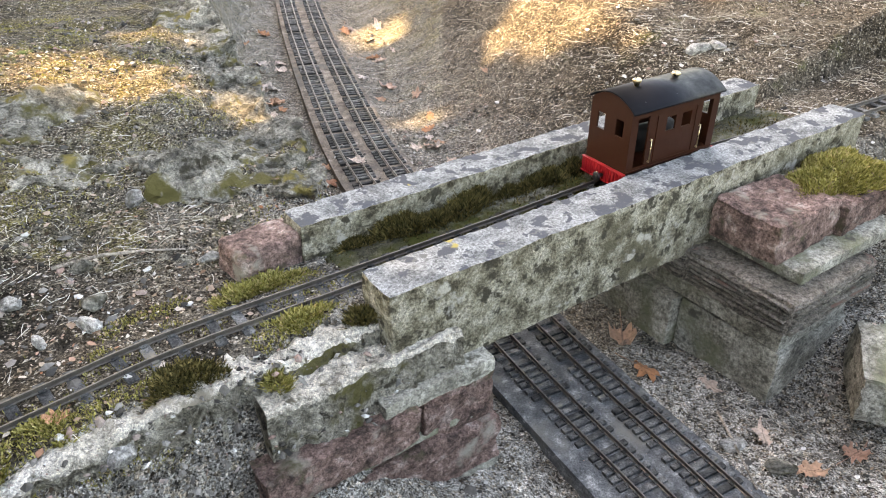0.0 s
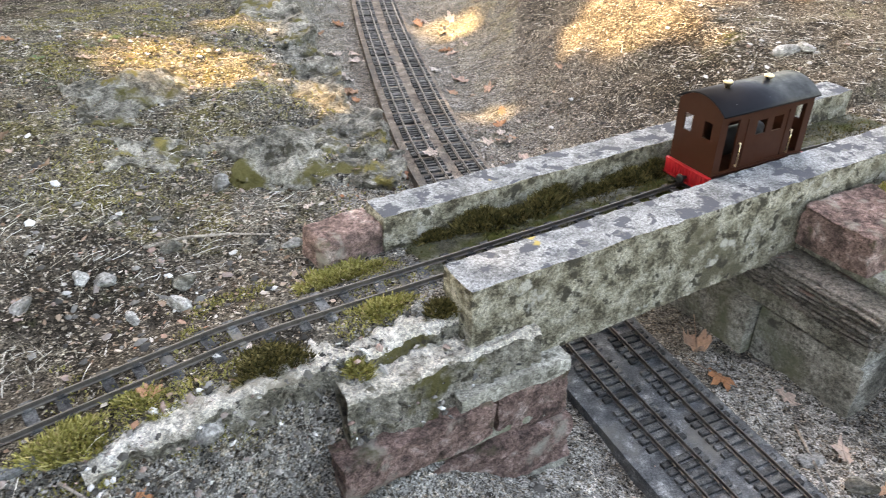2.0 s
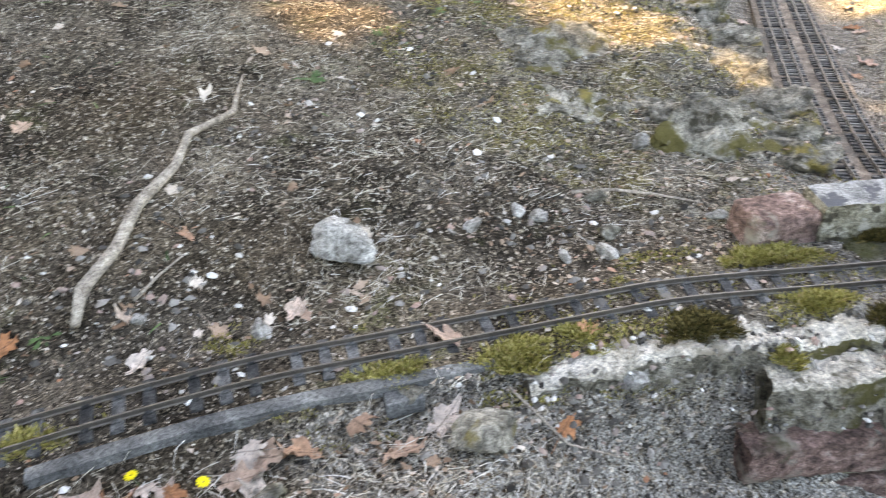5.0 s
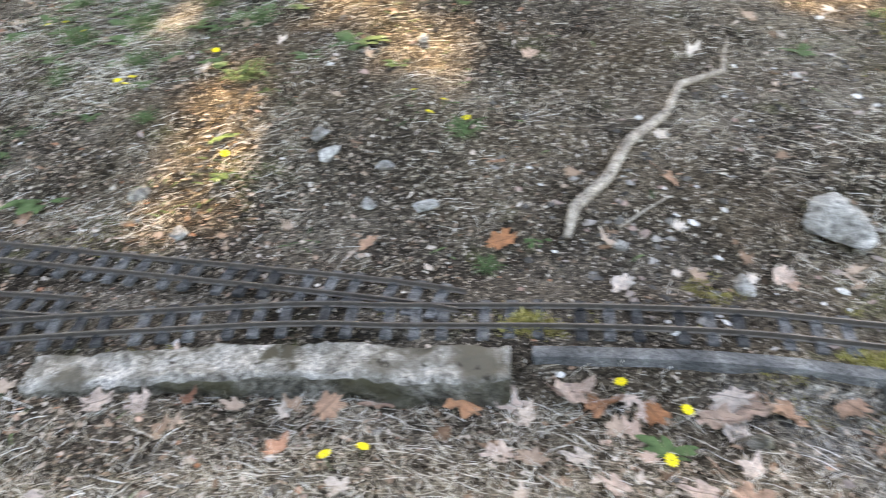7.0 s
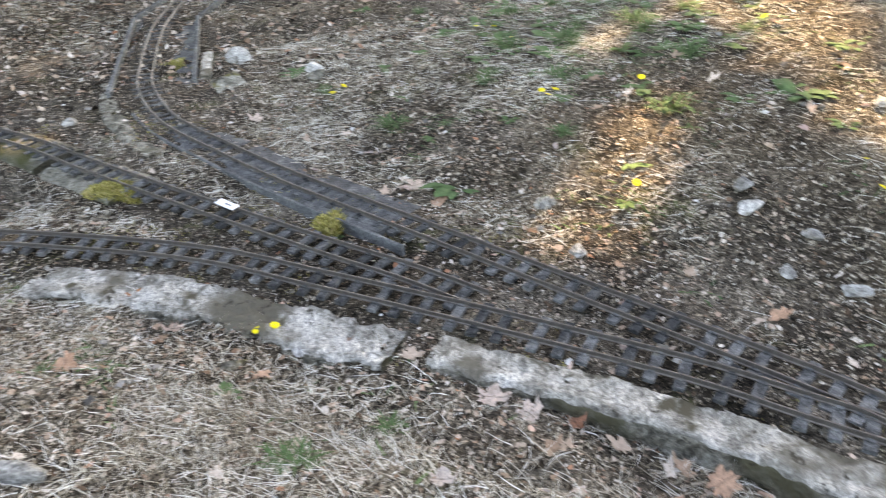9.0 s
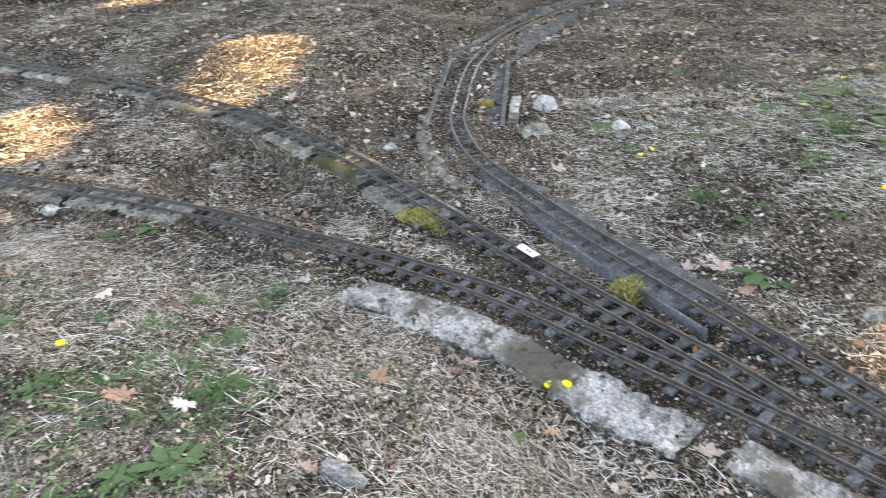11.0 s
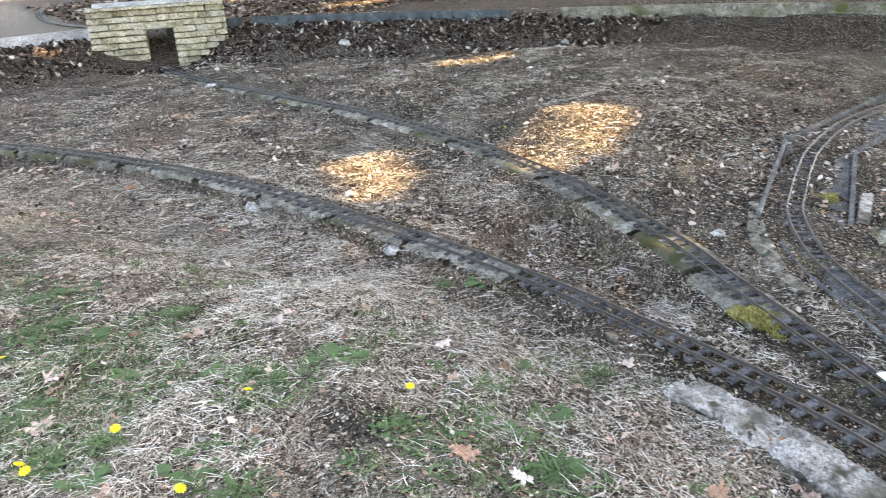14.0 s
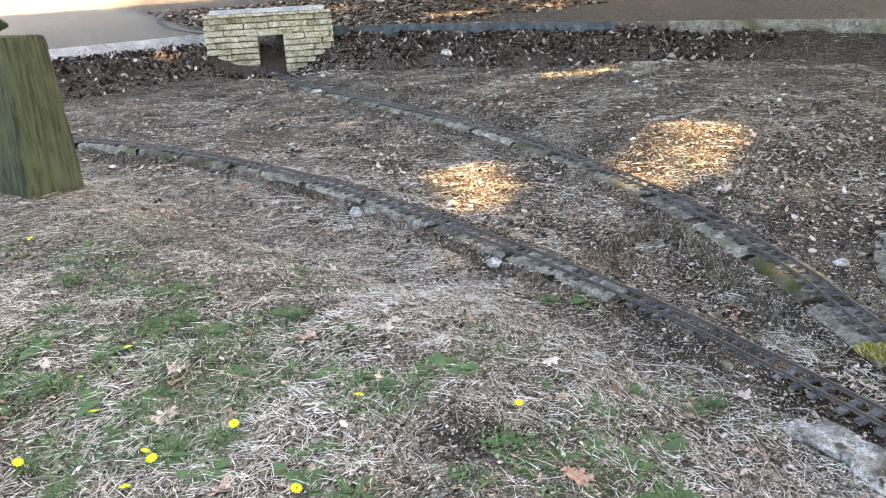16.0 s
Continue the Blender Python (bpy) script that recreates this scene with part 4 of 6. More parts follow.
block("retaining_stone", -0.215, 0.020, -0.215, (0.20, 0.12, 0.085), M_RED, 27, "red sandstone block half buried in the bank", "stone", turn=3)
for k, (z, lu, w) in enumerate(((-0.172, -0.03, 0.38), (-0.282, 0.0, 0.32), (-0.092, 0.08, 0.18))):
    block("mortar_joint", lu, 0.028, z, (w, 0.125, 0.016), M_WALL, 50 + k, "recessed grey mortar between the pier stones", "mortar", 0.004)
block("kerb_stone", -0.080, 0.302, 0.052, (0.125, 0.085, 0.085), M_RED, 28, "worn red stone at the end of the far parapet", "stone", turn=8, soft=0.012)
# right abutment
block("abutment_wall", 0.865, 0.08, -0.168, (0.23, 0.59, 0.074), M_WALL, 31, "smooth grey rendered course of the abutment", "abutment wall", 0.002, cell=0.014)
block("abutment_wall", 0.862, 0.205, -0.278, (0.28, 0.36, 0.142), M_WALL, 38, "grey rendered lower course of the abutment", "abutment wall", 0.002, cell=0.016)
block("abutment_wall", 0.875, -0.100, -0.278, (0.25, 0.245, 0.142), M_WALL, 39, "grey rendered foot of the abutment", "abutment wall", 0.003, cell=0.016)
block("abutment_stone", 0.845, 0.20, -0.092, (0.285, 0.41, 0.076), M_RIB, 32, "ribbed grey sandstone course on the abutment", "stone", 0.006, cell=0.008)
block("abutment_stone", 0.845, -0.125, -0.092, (0.285, 0.235, 0.076), M_RIB, 37, "ribbed grey-red sandstone course on the abutment", "stone", 0.006, cell=0.008)
for k in range(7):
    for u0, v0, w0 in ((0.700, 0.20, 0.40), (0.700, -0.125, 0.225)):
        block("stone_rib", u0, v0, -0.122 + 0.0095 * k, (0.010, w0, 0.0052), M_RIB, 200 + k + w0 * 9, "thin tooled rib on the face of the sandstone course", "stone rib", 0.003, cell=0.010, soft=0.001)
    block("stone_rib", 0.845, -0.243, -0.122 + 0.0095 * k, (0.27, 0.010, 0.0052), M_RIB, 230 + k, "thin tooled rib on the face of the sandstone course", "stone rib", 0.003, cell=0.010, soft=0.001)
block("abutment_stone", 0.94, -0.10, -0.040, (0.34, 0.22, 0.026), M_WALL, 33, "grey mortared ledge on the abutment", "stone", 0.003)
block("abutment_stone", 0.845, -0.085, 0.014, (0.20, 0.150, 0.082), M_RED, 34, "rough dark red sandstone block beside the parapet", "stone", 0.006)
block("abutment_stone", 1.06, -0.092, 0.010, (0.225, 0.165, 0.065), M_RED, 35, "red sandstone block topped with a moss pad", "stone", 0.006)
block("fallen_slab", 0.88, -0.37, -0.215, (0.19, 0.12, 0.10), M_WALL, 36, "angular grey slab lying on the bank", "stone", 0.008, 35)


# ---- the tram engine ----
def tram_engine(m):
    root = tagged(empty("tram_engine", m), "brown boxy model tram engine with black roof and red ends", "model locomotive")
    L, W, Z0, H = 0.246, 0.112, 0.045, 0.124        # body length, width, floor over the rails, side height
    t = 0.004

    def wall(name, length, holes, mat):
        """An upright panel in x and z with real openings."""
        xs = sorted({-length / 2, length / 2, *[a for h in holes for a in h[:2]]})
        zs = sorted({0.0, H, *[a for h in holes for a in h[2:]]})
        bm = bmesh.new()
        for xa, xb in zip(xs[:-1], xs[1:]):
            for za, zb in zip(zs[:-1], zs[1:]):
                cx, cz = (xa + xb) / 2, (za + zb) / 2
                if not any(h[0] < cx < h[1] and h[2] < cz < h[3] for h in holes):
                    box_bm(xb - xa, t, zb - za, (cx, 0, cz), 0, bm)
        bmesh.ops.remove_doubles(bm, verts=bm.verts, dist=1e-5)
        seen = {}
        for f in list(bm.faces):
            key = tuple(round(c, 5) for c in f.calc_center_median())
            seen.setdefault(key, []).append(f)
        bmesh.ops.delete(bm, geom=[f for fs in seen.values() if len(fs) > 1 for f in fs], context="FACES")
        return from_bm(name, bm, mat)

    side = [(-0.105, -0.075, 0.006, 0.108), (0.075, 0.105, 0.006, 0.108), (-0.044, -0.018, 0.066, 0.096), (0.000, 0.026, 0.066, 0.096)]
    for s in (-1, 1):
        w = part("side_panel", wall("side_panel", L, side, M_BROWN), root, pose(0, s * (W / 2 - t / 2), Z0))
        for x in (-0.058, 0.052):
            part("beading", box("beading", 0.002, 0.0015, 0.10, M_BROWN, (x, s * (t / 2 + 0.0006), 0.055)), w)
        part("beading", box("beading", 0.145, 0.0015, 0.0025, M_BROWN, (0, s * (t / 2 + 0.0006), 0.006)), w)
        for x in (-0.069, 0.069):
            h = part("handrail", tube("handrail", [(x, s * 0.009, 0.012), (x, s * 0.009, 0.062)], [0.0011] * 2, M_BRASS), w, None, "slim brass handrail")
            for z in (0.014, 0.060):
                part("knob", lathe("knob", [(0.0005, -0.003), (0.0022, -0.002), (0.0026, 0), (0.0022, 0.002), (0.0005, 0.003)], M_BRASS, 10), h, pose(x, s * 0.007, z, 90))
    for s in (-1, 1):
        ends = [(-0.036, -0.015, 0.066, 0.100), (0.015, 0.036, 0.066, 0.100)]
        e = part("end_panel", wall("end_panel", W - 2 * t, ends, M_BROWN), root, pose(s * (L / 2 - t / 2), 0, Z0, 0, 0, 90))
        gb = bmesh.new()
        k = 12
        for i in range(k):
            y0, y1 = (-0.5 + i / k) * (W - 2 * t), (-0.5 + (i + 1) / k) * (W - 2 * t)
            z0, z1 = (0.022 * (1 - (2 * y / W) ** 2) for y in (y0, y1))
            v = [gb.verts.new(p) for p in ((-t / 2, y0, 0), (-t / 2, y1, 0), (-t / 2, y1, z1), (-t / 2, y0, z0), (t / 2, y0, 0), (t / 2, y1, 0), (t / 2, y1, z1), (t / 2, y0, z0))]
            for q in ((0, 1, 2, 3), (7, 6, 5, 4), (3, 2, 6, 7), (0, 4, 5, 1)):
                gb.faces.new([v[a] for a in q])
        bmesh.ops.remove_doubles(gb, verts=gb.verts, dist=1e-5)
        part("gable", from_bm("gable", gb, M_BROWN), root, pose(s * (L / 2 - t / 2), 0, Z0 + H))
        b = part("buffer_beam", box("buffer_beam", 0.005, W + 0.008, 0.034, M_RED_P, (0, 0, 0), 0.0008), root, pose(s * (L / 2 + 0.003), 0, Z0 - 0.019), "ribbed red buffer beam")
        for i in range(13):
            part("rib", box("rib", 0.003, 0.0022, 0.030, M_RED_P, (s * 0.0038, -0.048 + i * 0.008, 0)), b)
        for z in (-0.0155, 0.0155):
            part("rib", box("rib", 0.0032, W + 0.006, 0.0022, M_RED_P, (s * 0.004, 0, z)), b)
        c = part("coupling", lathe("coupling", [(0.004, 0), (0.004, 0.012), (0.009, 0.013), (0.010, 0.016), (0.008, 0.018)], M_BLACK, 16), root, pose(s * (L / 2 + 0.005), 0, Z0 - 0.024, 0, s * 90))
        part("coupling_pin", tube("coupling_pin", [(-0.010, 0, 0.015), (0.010, 0, 0.015)], [0.0015] * 2, M_BRASS), c)
    n, over = 20, 0.008
    vs, fs = [], []
    for x in (-L / 2 - 0.005, L / 2 + 0.005):
        for lift in (0.0, 0.003):
            for i in range(n + 1):
                y = (-1 + 2 * i / n) * (W / 2 + over)
                vs.append((x, y, 0.026 * (1 - (y / (W / 2 + over)) ** 2) - 0.003 + lift))
    a = n + 1
    for i in range(n):
        fs += [(i, i + 1, 2 * a + i + 1, 2 * a + i), (a + i, 3 * a + i, 3 * a + i + 1, a + i + 1), (i, a + i, a + i + 1, i + 1), (2 * a + i, 2 * a + i + 1, 3 * a + i + 1, 3 * a + i)]
    fs += [(0, 2 * a, 3 * a, a), (n, a + n, 3 * a + n, 2 * a + n)]
    roof = part("roof", mesh_of("roof", vs, fs, M_ROOF, True), root, pose(0, 0, Z0 + H), "curved satin black roof")
    roof.data.shade_smooth()
    vent = [(0.004, 0), (0.004, 0.004), (0.0085, 0.004), (0.0095, 0.007), (0.0085, 0.010), (0.006, 0.010), (0.005, 0.007)]
    part("ventilator", lathe("ventilator", vent, M_BRASS), roof, pose(-0.045, 0, 0.024), "round brass ventilator")
    part("chimney", lathe("chimney", [(0.005, 0), (0.005, 0.008), (0.008, 0.009), (0.009, 0.014), (0.007, 0.017), (0.005, 0.015)], M_BRASS), roof, pose(0.065, 0, 0.024), "short brass chimney")
    for s in (-1, 1):
        for x in (-0.085, 0.0, 0.085):
            part("rain_lug", box("rain_lug", 0.003, 0.004, 0.004, M_BLACK, (x, s * 0.046, 0.010)), roof)
    part("floor", box("floor", L - 0.002, W - 0.002, 0.006, M_BROWN2, (0, 0, Z0 - 0.003)), root)
    part("footplate", box("footplate", L, W + 0.004, 0.004, M_BROWN, (0, 0, Z0 - 0.001), 0.0006), root)
    for s in (-1, 1):
        part("skirt", box("skirt", L - 0.002, 0.004, 0.036, M_BLACK, (0, s * (W / 2 - 0.002), Z0 - 0.0215)), root, None, "black side skirt")
    part("boiler", lathe("boiler", [(0.001, -0.05), (0.026, -0.05), (0.027, -0.02), (0.027, 0.05), (0.001, 0.05)], M_BLACK, 20), root, pose(0, 0, Z0 + 0.035, 0, 90))
    for x in (-0.055, 0.055):
        ax = part("wheelset", tube("wheelset", [(x, -0.026, 0.016), (x, 0.026, 0.016)], [0.003] * 2, M_BLACK), root)
        for s in (-1, 1):
            part("wheel", lathe("wheel", [(0.004, 0.004), (0.014, 0.004), (0.016, 0.003), (0.016, -0.003), (0.018, -0.003), (0.018, -0.005), (0.004, -0.005)], M_RAIL, 24), ax, pose(x, s * 0.0225, 0.016, 90 if s > 0 else -90))
    return root


def place_on(line, x0, y0):
    i = int(np.argmin(np.hypot(line[:, 0] - x0, line[:, 1] - y0)))
    d = line[min(i + 3, len(line) - 1)] - line[max(i - 3, 0)]
    return line[i], math.degrees(math.atan2(d[1], d[0]))


p, yaw = place_on(LINE_A, 0.44, 1.41)
tram_engine(pose(p[0], p[1], RAIL_Z, 0, 0, yaw))


# ---- stone underpass of the embankment ----
def underpass():
    root = tagged(empty("stone_underpass", pose(-4.40, -6.90, -0.03, 0, 0, -34)), "yellow split-stone underpass with a square opening", "underpass")
    rows, rh = 10, 0.0545
    for s in (-1, 1):
        for r in range(rows):
            x0 = 0.115 if r < 7 else 0.0
            reach = min(0.22 + 0.09 * r, 0.58)
            x = x0
            while x < reach - 0.02:
                w = min(random.uniform(0.16, 0.42), reach - x)
                part("stone", rough_block("stone", (w - 0.004, 0.10 + random.uniform(0, 0.02), rh - random.uniform(0.003, 0.010)), M_STONE, random.random() * 50, 0.009, 0.022, 0.008), root,
                     pose(s * (x + w / 2), random.uniform(-0.006, 0.006), -0.02 + rh * (r + 0.5)))
                x += w
    for s in (-1, 1):
        for r in range(7):
            part("stone", rough_block("stone", (0.08, 0.36, rh - 0.003), M_STONE, r + 70 + s, 0.004, 0.05, 0.006), root, pose(s * 0.156, -0.235, -0.02 + rh * (r + 0.5)))
    part("lintel", rough_block("lintel", (0.42, 0.14, 0.045), M_STONE, 81, 0.004, 0.04, 0.006), root, pose(0, 0.004, 0.375))
    for i in range(4):
        part("coping", rough_block("coping", (0.285, 0.17, 0.022), M_STONE, 90 + i, 0.003, 0.04, 0.005), root, pose(-0.43 + i * 0.288, 0.0, 0.536))
    part("top_slab", rough_block("top_slab", (1.05, 0.16, 0.035), M_PALE, 96, 0.002, 0.05, 0.004), root, pose(0.0, -0.20, 0.562), "pale grey slab behind the coping")
    return root


underpass()


# ---- wooden post ----
def wooden_post():
    root = tagged(empty("wooden_post", pose(-1.315, -3.86, hz(-1.315, -3.86) - 0.02, 0, -3, 20)), "thick weathered green-grey timber post standing in the grass", "post")
    me = rough_block("shaft", (0.25, 0.22, 0.58), M_POST, 44, 0.006, 0.02, 0.012)
    for v in me.vertices:
        k = 1 - 0.26 * (v.co.z / 0.58 + 0.5)
        v.co.x *= k
        v.co.y *= k
        v.co.z += 0.29
    part("shaft", me, root)
    part("knob", rock_mesh("knob", 0.075, M_POST, 4, 0.75, 0.08), root, pose(0.06, 0, 0.625), "rounded wooden cap")
    return root


wooden_post()


# ---- trees whose crowns shade the place ----
SUN_SPOTS = [(0.27, 3.10, 0.24), (0.50, 2.90, 0.17), (0.56, 2.43, 0.02), (0.95, 2.75, 0.06), (-0.60, 2.86, 0.05), (-0.75, 3.94, 0.12), (-1.15, 2.00, 0.10), (-0.94, 1.80, 0.05), (-0.74, 1.84, 0.06), (-1.51, 1.44, 0.10),
             (-1.0, 2.4, 0.03), (-1.95, 0.10, 0.03), (-1.82, -0.12, -0.01), (-1.31, -0.50, -0.01), (-2.22, -0.34, 0.03), (-2.17, 0.50, 0.14), (-2.43, 0.06, 0.03), (-2.55, 0.42, 0.08), (-1.80, 0.50, 0.04), (-3.32, -1.60, 0.07), (-2.55, -1.33, 0.02),
             (-3.26, -2.12, 0.20), (-2.92, -2.90, 0.12), (-2.56, -2.54, 0.10), (-2.74, -2.67, 0.10), (-4.65, -3.75, 0.10), (-4.95, -3.62, 0.10), (-3.50, -7.27, 0.10), (-7.5, -7.5, 0.35), (-6.0, -9.8, 0.3), (-9.0, -7.2, 0.3), (-8.0, -10.5, 0.4)]


def tree(x, y, height, seed, lo, hi, count, label, girth=0.30):
    rnd = np.random.default_rng(seed)
    root = tagged(empty("tree", pose(x, y, hz(x, y) - 0.05)), label, "tree")
    pts = [(0.06 * math.sin(i * 1.3 + seed), 0.06 * math.cos(i * 1.7 + seed), height * i / 8) for i in range(9)]
    part("trunk", tube("trunk", pts, [girth * (1 - 0.073 * i + (0.3 if i == 0 else 0)) for i in range(9)], M_BARK, 12), root)
    for k in range(7):
        a = k * 2.4 + seed
        z0 = height * (0.5 + 0.06 * k)
        limb = [(r * math.cos(a + 0.15 * r), r * math.sin(a + 0.15 * r), z0 + 0.35 * r) for r in (0.0, 0.6, 1.3, 2.1, 3.0)]
        part("limb", tube("limb", limb, [0.11, 0.085, 0.06, 0.035, 0.012], M_BARK, 7), root)
    px, py = rnd.uniform(lo[0], hi[0], count), rnd.uniform(lo[1], hi[1], count)
    pz = rnd.uniform(4.3, 6.2, count)
    edge = value_noise(px, py, 0.35, seed) * 0.5 + np.minimum(np.minimum(px - lo[0], hi[0] - px), np.minimum(py - lo[1], hi[1] - py))
    keep = edge > 0.1
    for sx, sy, r in SUN_SPOTS:
        k = pz / SUN_WAY.z
        gx, gy = sx + SUN_WAY.x * k, sy + SUN_WAY.y * k
        d = np.hypot((px - gx) * 0.85, py - gy) / (r + 0.12 + 0.06 * value_noise(px, py, 3.0, 6))
        keep &= d > 1.0
    px, py, pz = px[keep], py[keep], pz[keep]
    n = len(px)
    ang = np.arange(6) * math.pi / 3
    rad = np.array([1.0, 0.55, 0.6, 1.1, 0.5, 0.62])
    size = rnd.uniform(0.14, 0.22, n)
    yaw = rnd.uniform(0, 6.28, n)
    tx, ty = rnd.normal(0, 0.35, n), rnd.normal(0, 0.35, n)
    ox = size[:, None] * rad * np.cos(ang + yaw[:, None])
    oy = size[:, None] * rad * np.sin(ang + yaw[:, None])
    oz = ox * tx[:, None] + oy * ty[:, None]
    vs = np.stack([px[:, None] + ox - x, py[:, None] + oy - y, pz[:, None] + oz], 2).reshape(-1, 3)
    part("crown", mesh_of("crown", vs, np.arange(n * 6).reshape(n, 6), M_CROWN), root)
    return root


tree(-10.4, 4.2, 5.4, 3, (-13.5, 0.4), (-1.6, 8.2), 17000, "broad leafy tree on the rise beyond the railway")
tree(-12.5, -2.6, 5.4, 5, (-15.0, -9.5), (-3.2, 0.7), 21000, "broad leafy tree shading the embankment")
tree(-9.15, -8.85, 5.6, 8, (-19, -16), (-7, -5.5), 12000, "tall tree standing beyond the embankment path", 0.16)


# ---- litter, gravel and moss ----
def basis(n, rnd, tilt):
    yaw = rnd.uniform(0, 2 * math.pi, n)
    a, b = rnd.normal(0, tilt, n), rnd.normal(0, tilt, n)
    ux = np.stack([np.cos(yaw), np.sin(yaw), a], 1)
    uy = np.stack([-np.sin(yaw), np.cos(yaw), b], 1)
    return ux, uy


def joined(name, vs, faces, mat, label, category):
    return tagged(new(name, mesh_of(name, vs, faces, mat)), label, category, kind="stuff")


def region(n, seed, boxes, want):
    """Plan points in boxes (x0, x1, y0, y1, share), kept by a chance that want(x, y) gives."""
    rnd = np.random.default_rng(seed)
    xs, ys = [], []
    for x0, x1, y0, y1, share in boxes:
        k = int(n * share)
        xs.append(rnd.uniform(x0, x1, k))
        ys.append(rnd.uniform(y0, y1, k))
    x, y = np.concatenate(xs), np.concatenate(ys)
    keep = rnd.uniform(0, 1, len(x)) < want(x, y)
    return x[keep], y[keep], rnd


def clear_of_tracks(x, y):
    d = np.minimum(np.minimum(near_line(x, y, LINE_A)[0], near_line(x, y, LINE_B)[0]), near_line(x, y, LINE_C)[0])
    dl = near_line(x, y, LOW_MID)[0]
    return d, dl


def off_bridge(x, y):
    u = (x + 0.078) * U.x + (y - 0.875) * U.y
    v = (x + 0.078) * V.x + (y - 0.875) * V.y
    return ~((u > -0.35) & (u < 1.34) & (v > -0.24) & (v < 0.37) & ~((u < -0.02) & (v > 0.05) & ((v < 0.23) | (u < -0.15))) & ~((u < 0.14) & (v < -0.06)))


def grass_want(x, y):
    d, dl = clear_of_tracks(x, y)
    da, sa = near_line(x, y, LINE_A)
    clump = 0.42 + 0.95 * value_noise(x, y, 2.6, 21) + 0.80 * value_noise(x, y, 7.5, 22)
    lawn = (sa > 0) & (y < 0.4)
    w = np.where(lawn, 0.36 + 0.62 * clump, 0.12 + 0.55 * clump)
    w = np.where((y > 0.55) & (x > -2.0) & (x < 0.2), w * 0.5, w)
    w = np.where(lawn & (da < 0.30) & (y > -0.9), w * 0.45, w)
    w = np.where(dl < 0.25, 0.0, np.where((dl < 0.6) & (y > 0.95), w * 0.4, w))
    return np.clip(w, 0, 1) * step01(0.05, 0.13, d) * off_bridge(x, y)


def dry_grass(n, seed, boxes, length, width, name, label, mat=None, want=grass_want, lift=0.35):
    x, y, rnd = region(n, seed, boxes, want)
    n = len(x)
    L, w = rnd.uniform(*length, n), rnd.uniform(*width, n)
    yaw, bend = rnd.uniform(0, 6.28, n), rnd.normal(0, 0.42, n)
    up = np.abs(rnd.normal(0, lift, n)) * 0.6
    z0 = ground_height(x, y) + 0.001
    rows = []
    px, py = x.copy(), y.copy()
    hgt = np.full(n, 0.0)
    for k in range(4):
        a = yaw + bend * k / 3
        s = w * (1 - 0.28 * k) / 2
        zz = np.maximum(z0 + 0.0015, z0 + hgt)
        rows.append(np.stack([px - np.sin(a) * s, py + np.cos(a) * s, zz], 1))
        rows.append(np.stack([px + np.sin(a) * s, py - np.cos(a) * s, zz + 0.0004], 1))
        px, py = px + np.cos(a) * L / 3, py + np.sin(a) * L / 3
        hgt = hgt + L / 3 * up * (0.9 - 0.75 * k)
    vs = np.stack(rows, 1).reshape(-1, 3)
    base = (np.arange(n) * 8)[:, None, None]
    f = (base + np.array([[0, 1, 3, 2], [2, 3, 5, 4], [4, 5, 7, 6]])[None]).reshape(-1, 4)
    return joined(name, vs, f, mat or M_STRAW, label, "dry grass")


LAWN = [(-2.4, -0.55, -1.6, 0.1, 0.26), (-2.3, -0.5, -2.9, -1.6, 0.23), (-2.6, -0.3, -4.4, -2.9, 0.08), (-4.2, -1.9, -4.0, -1.0, 0.12), (-3.1, -0.9, -0.9, 1.2, 0.19), (-1.9, -0.35, 0.9, 2.3, 0.10), (-0.95, -0.02, 0.1, 0.78, 0.05), (0.0, 1.6, 1.6, 3.2, 0.02), (0.55, 1.7, 0.5, 1.7, 0.02), (-5.6, -3.0, -2.2, 1.2, 0.06)]
dry_grass(380000, 1, LAWN, (0.012, 0.050), (0.0005, 0.0013), "dry_grass", "pale dry grass stalks lying over the soil")
dry_grass(85000, 2, [(-7.0, -3.4, -3.6, 1.0, 0.32), (-6.5, -1.6, -7.0, -3.0, 0.40), (-4.6, -2.0, -4.2, -1.2, 0.30), (0.0, 1.8, 1.7, 4.0, 0.15)], (0.025, 0.08), (0.001, 0.0024), "dry_grass", "sparse dry stalks on the far ground")
dry_grass(16000, 3, [(-6.2, -2.0, -7.4, -4.0, 1.0)], (0.03, 0.09), (0.002, 0.005), "dry_grass", "pale stalks scattered on the embankment")


def chips_want(x, y):
    d, dl = clear_of_tracks(x, y)
    return np.clip(0.5 + 0.5 * value_noise(x, y, 3.0, 31), 0.1, 1) * np.where(dl < 0.15, 0.03, 1) * np.where(d < 0.055, 0.3, 1) * off_bridge(x, y)


def chips(n, seed, boxes, size, mat, name, label, want=chips_want, tilt=0.35):
    x, y, rnd = region(n, seed, boxes, want)
    n = len(x)
    s = rnd.uniform(*size, n) * rnd.uniform(0.5, 1.3, n)
    ux, uy = basis(n, rnd, tilt)
    ang = np.array([0.2, 1.2, 2.4, 3.5, 4.9])
    r = rnd.uniform(0.5, 1.1, (n, 5))
    asp = rnd.uniform(0.3, 0.9, n)
    c = np.stack([x, y, ground_height(x, y) + 0.0012 + s * 0.25], 1)
    vs = c[:, None, :] + (s[:, None] * r * np.cos(ang))[:, :, None] * ux[:, None, :] + (s[:, None] * asp[:, None] * r * np.sin(ang))[:, :, None] * uy[:, None, :]
    return joined(name, vs.reshape(-1, 3), np.arange(n * 5).reshape(n, 5), mat, label, "leaf litter")


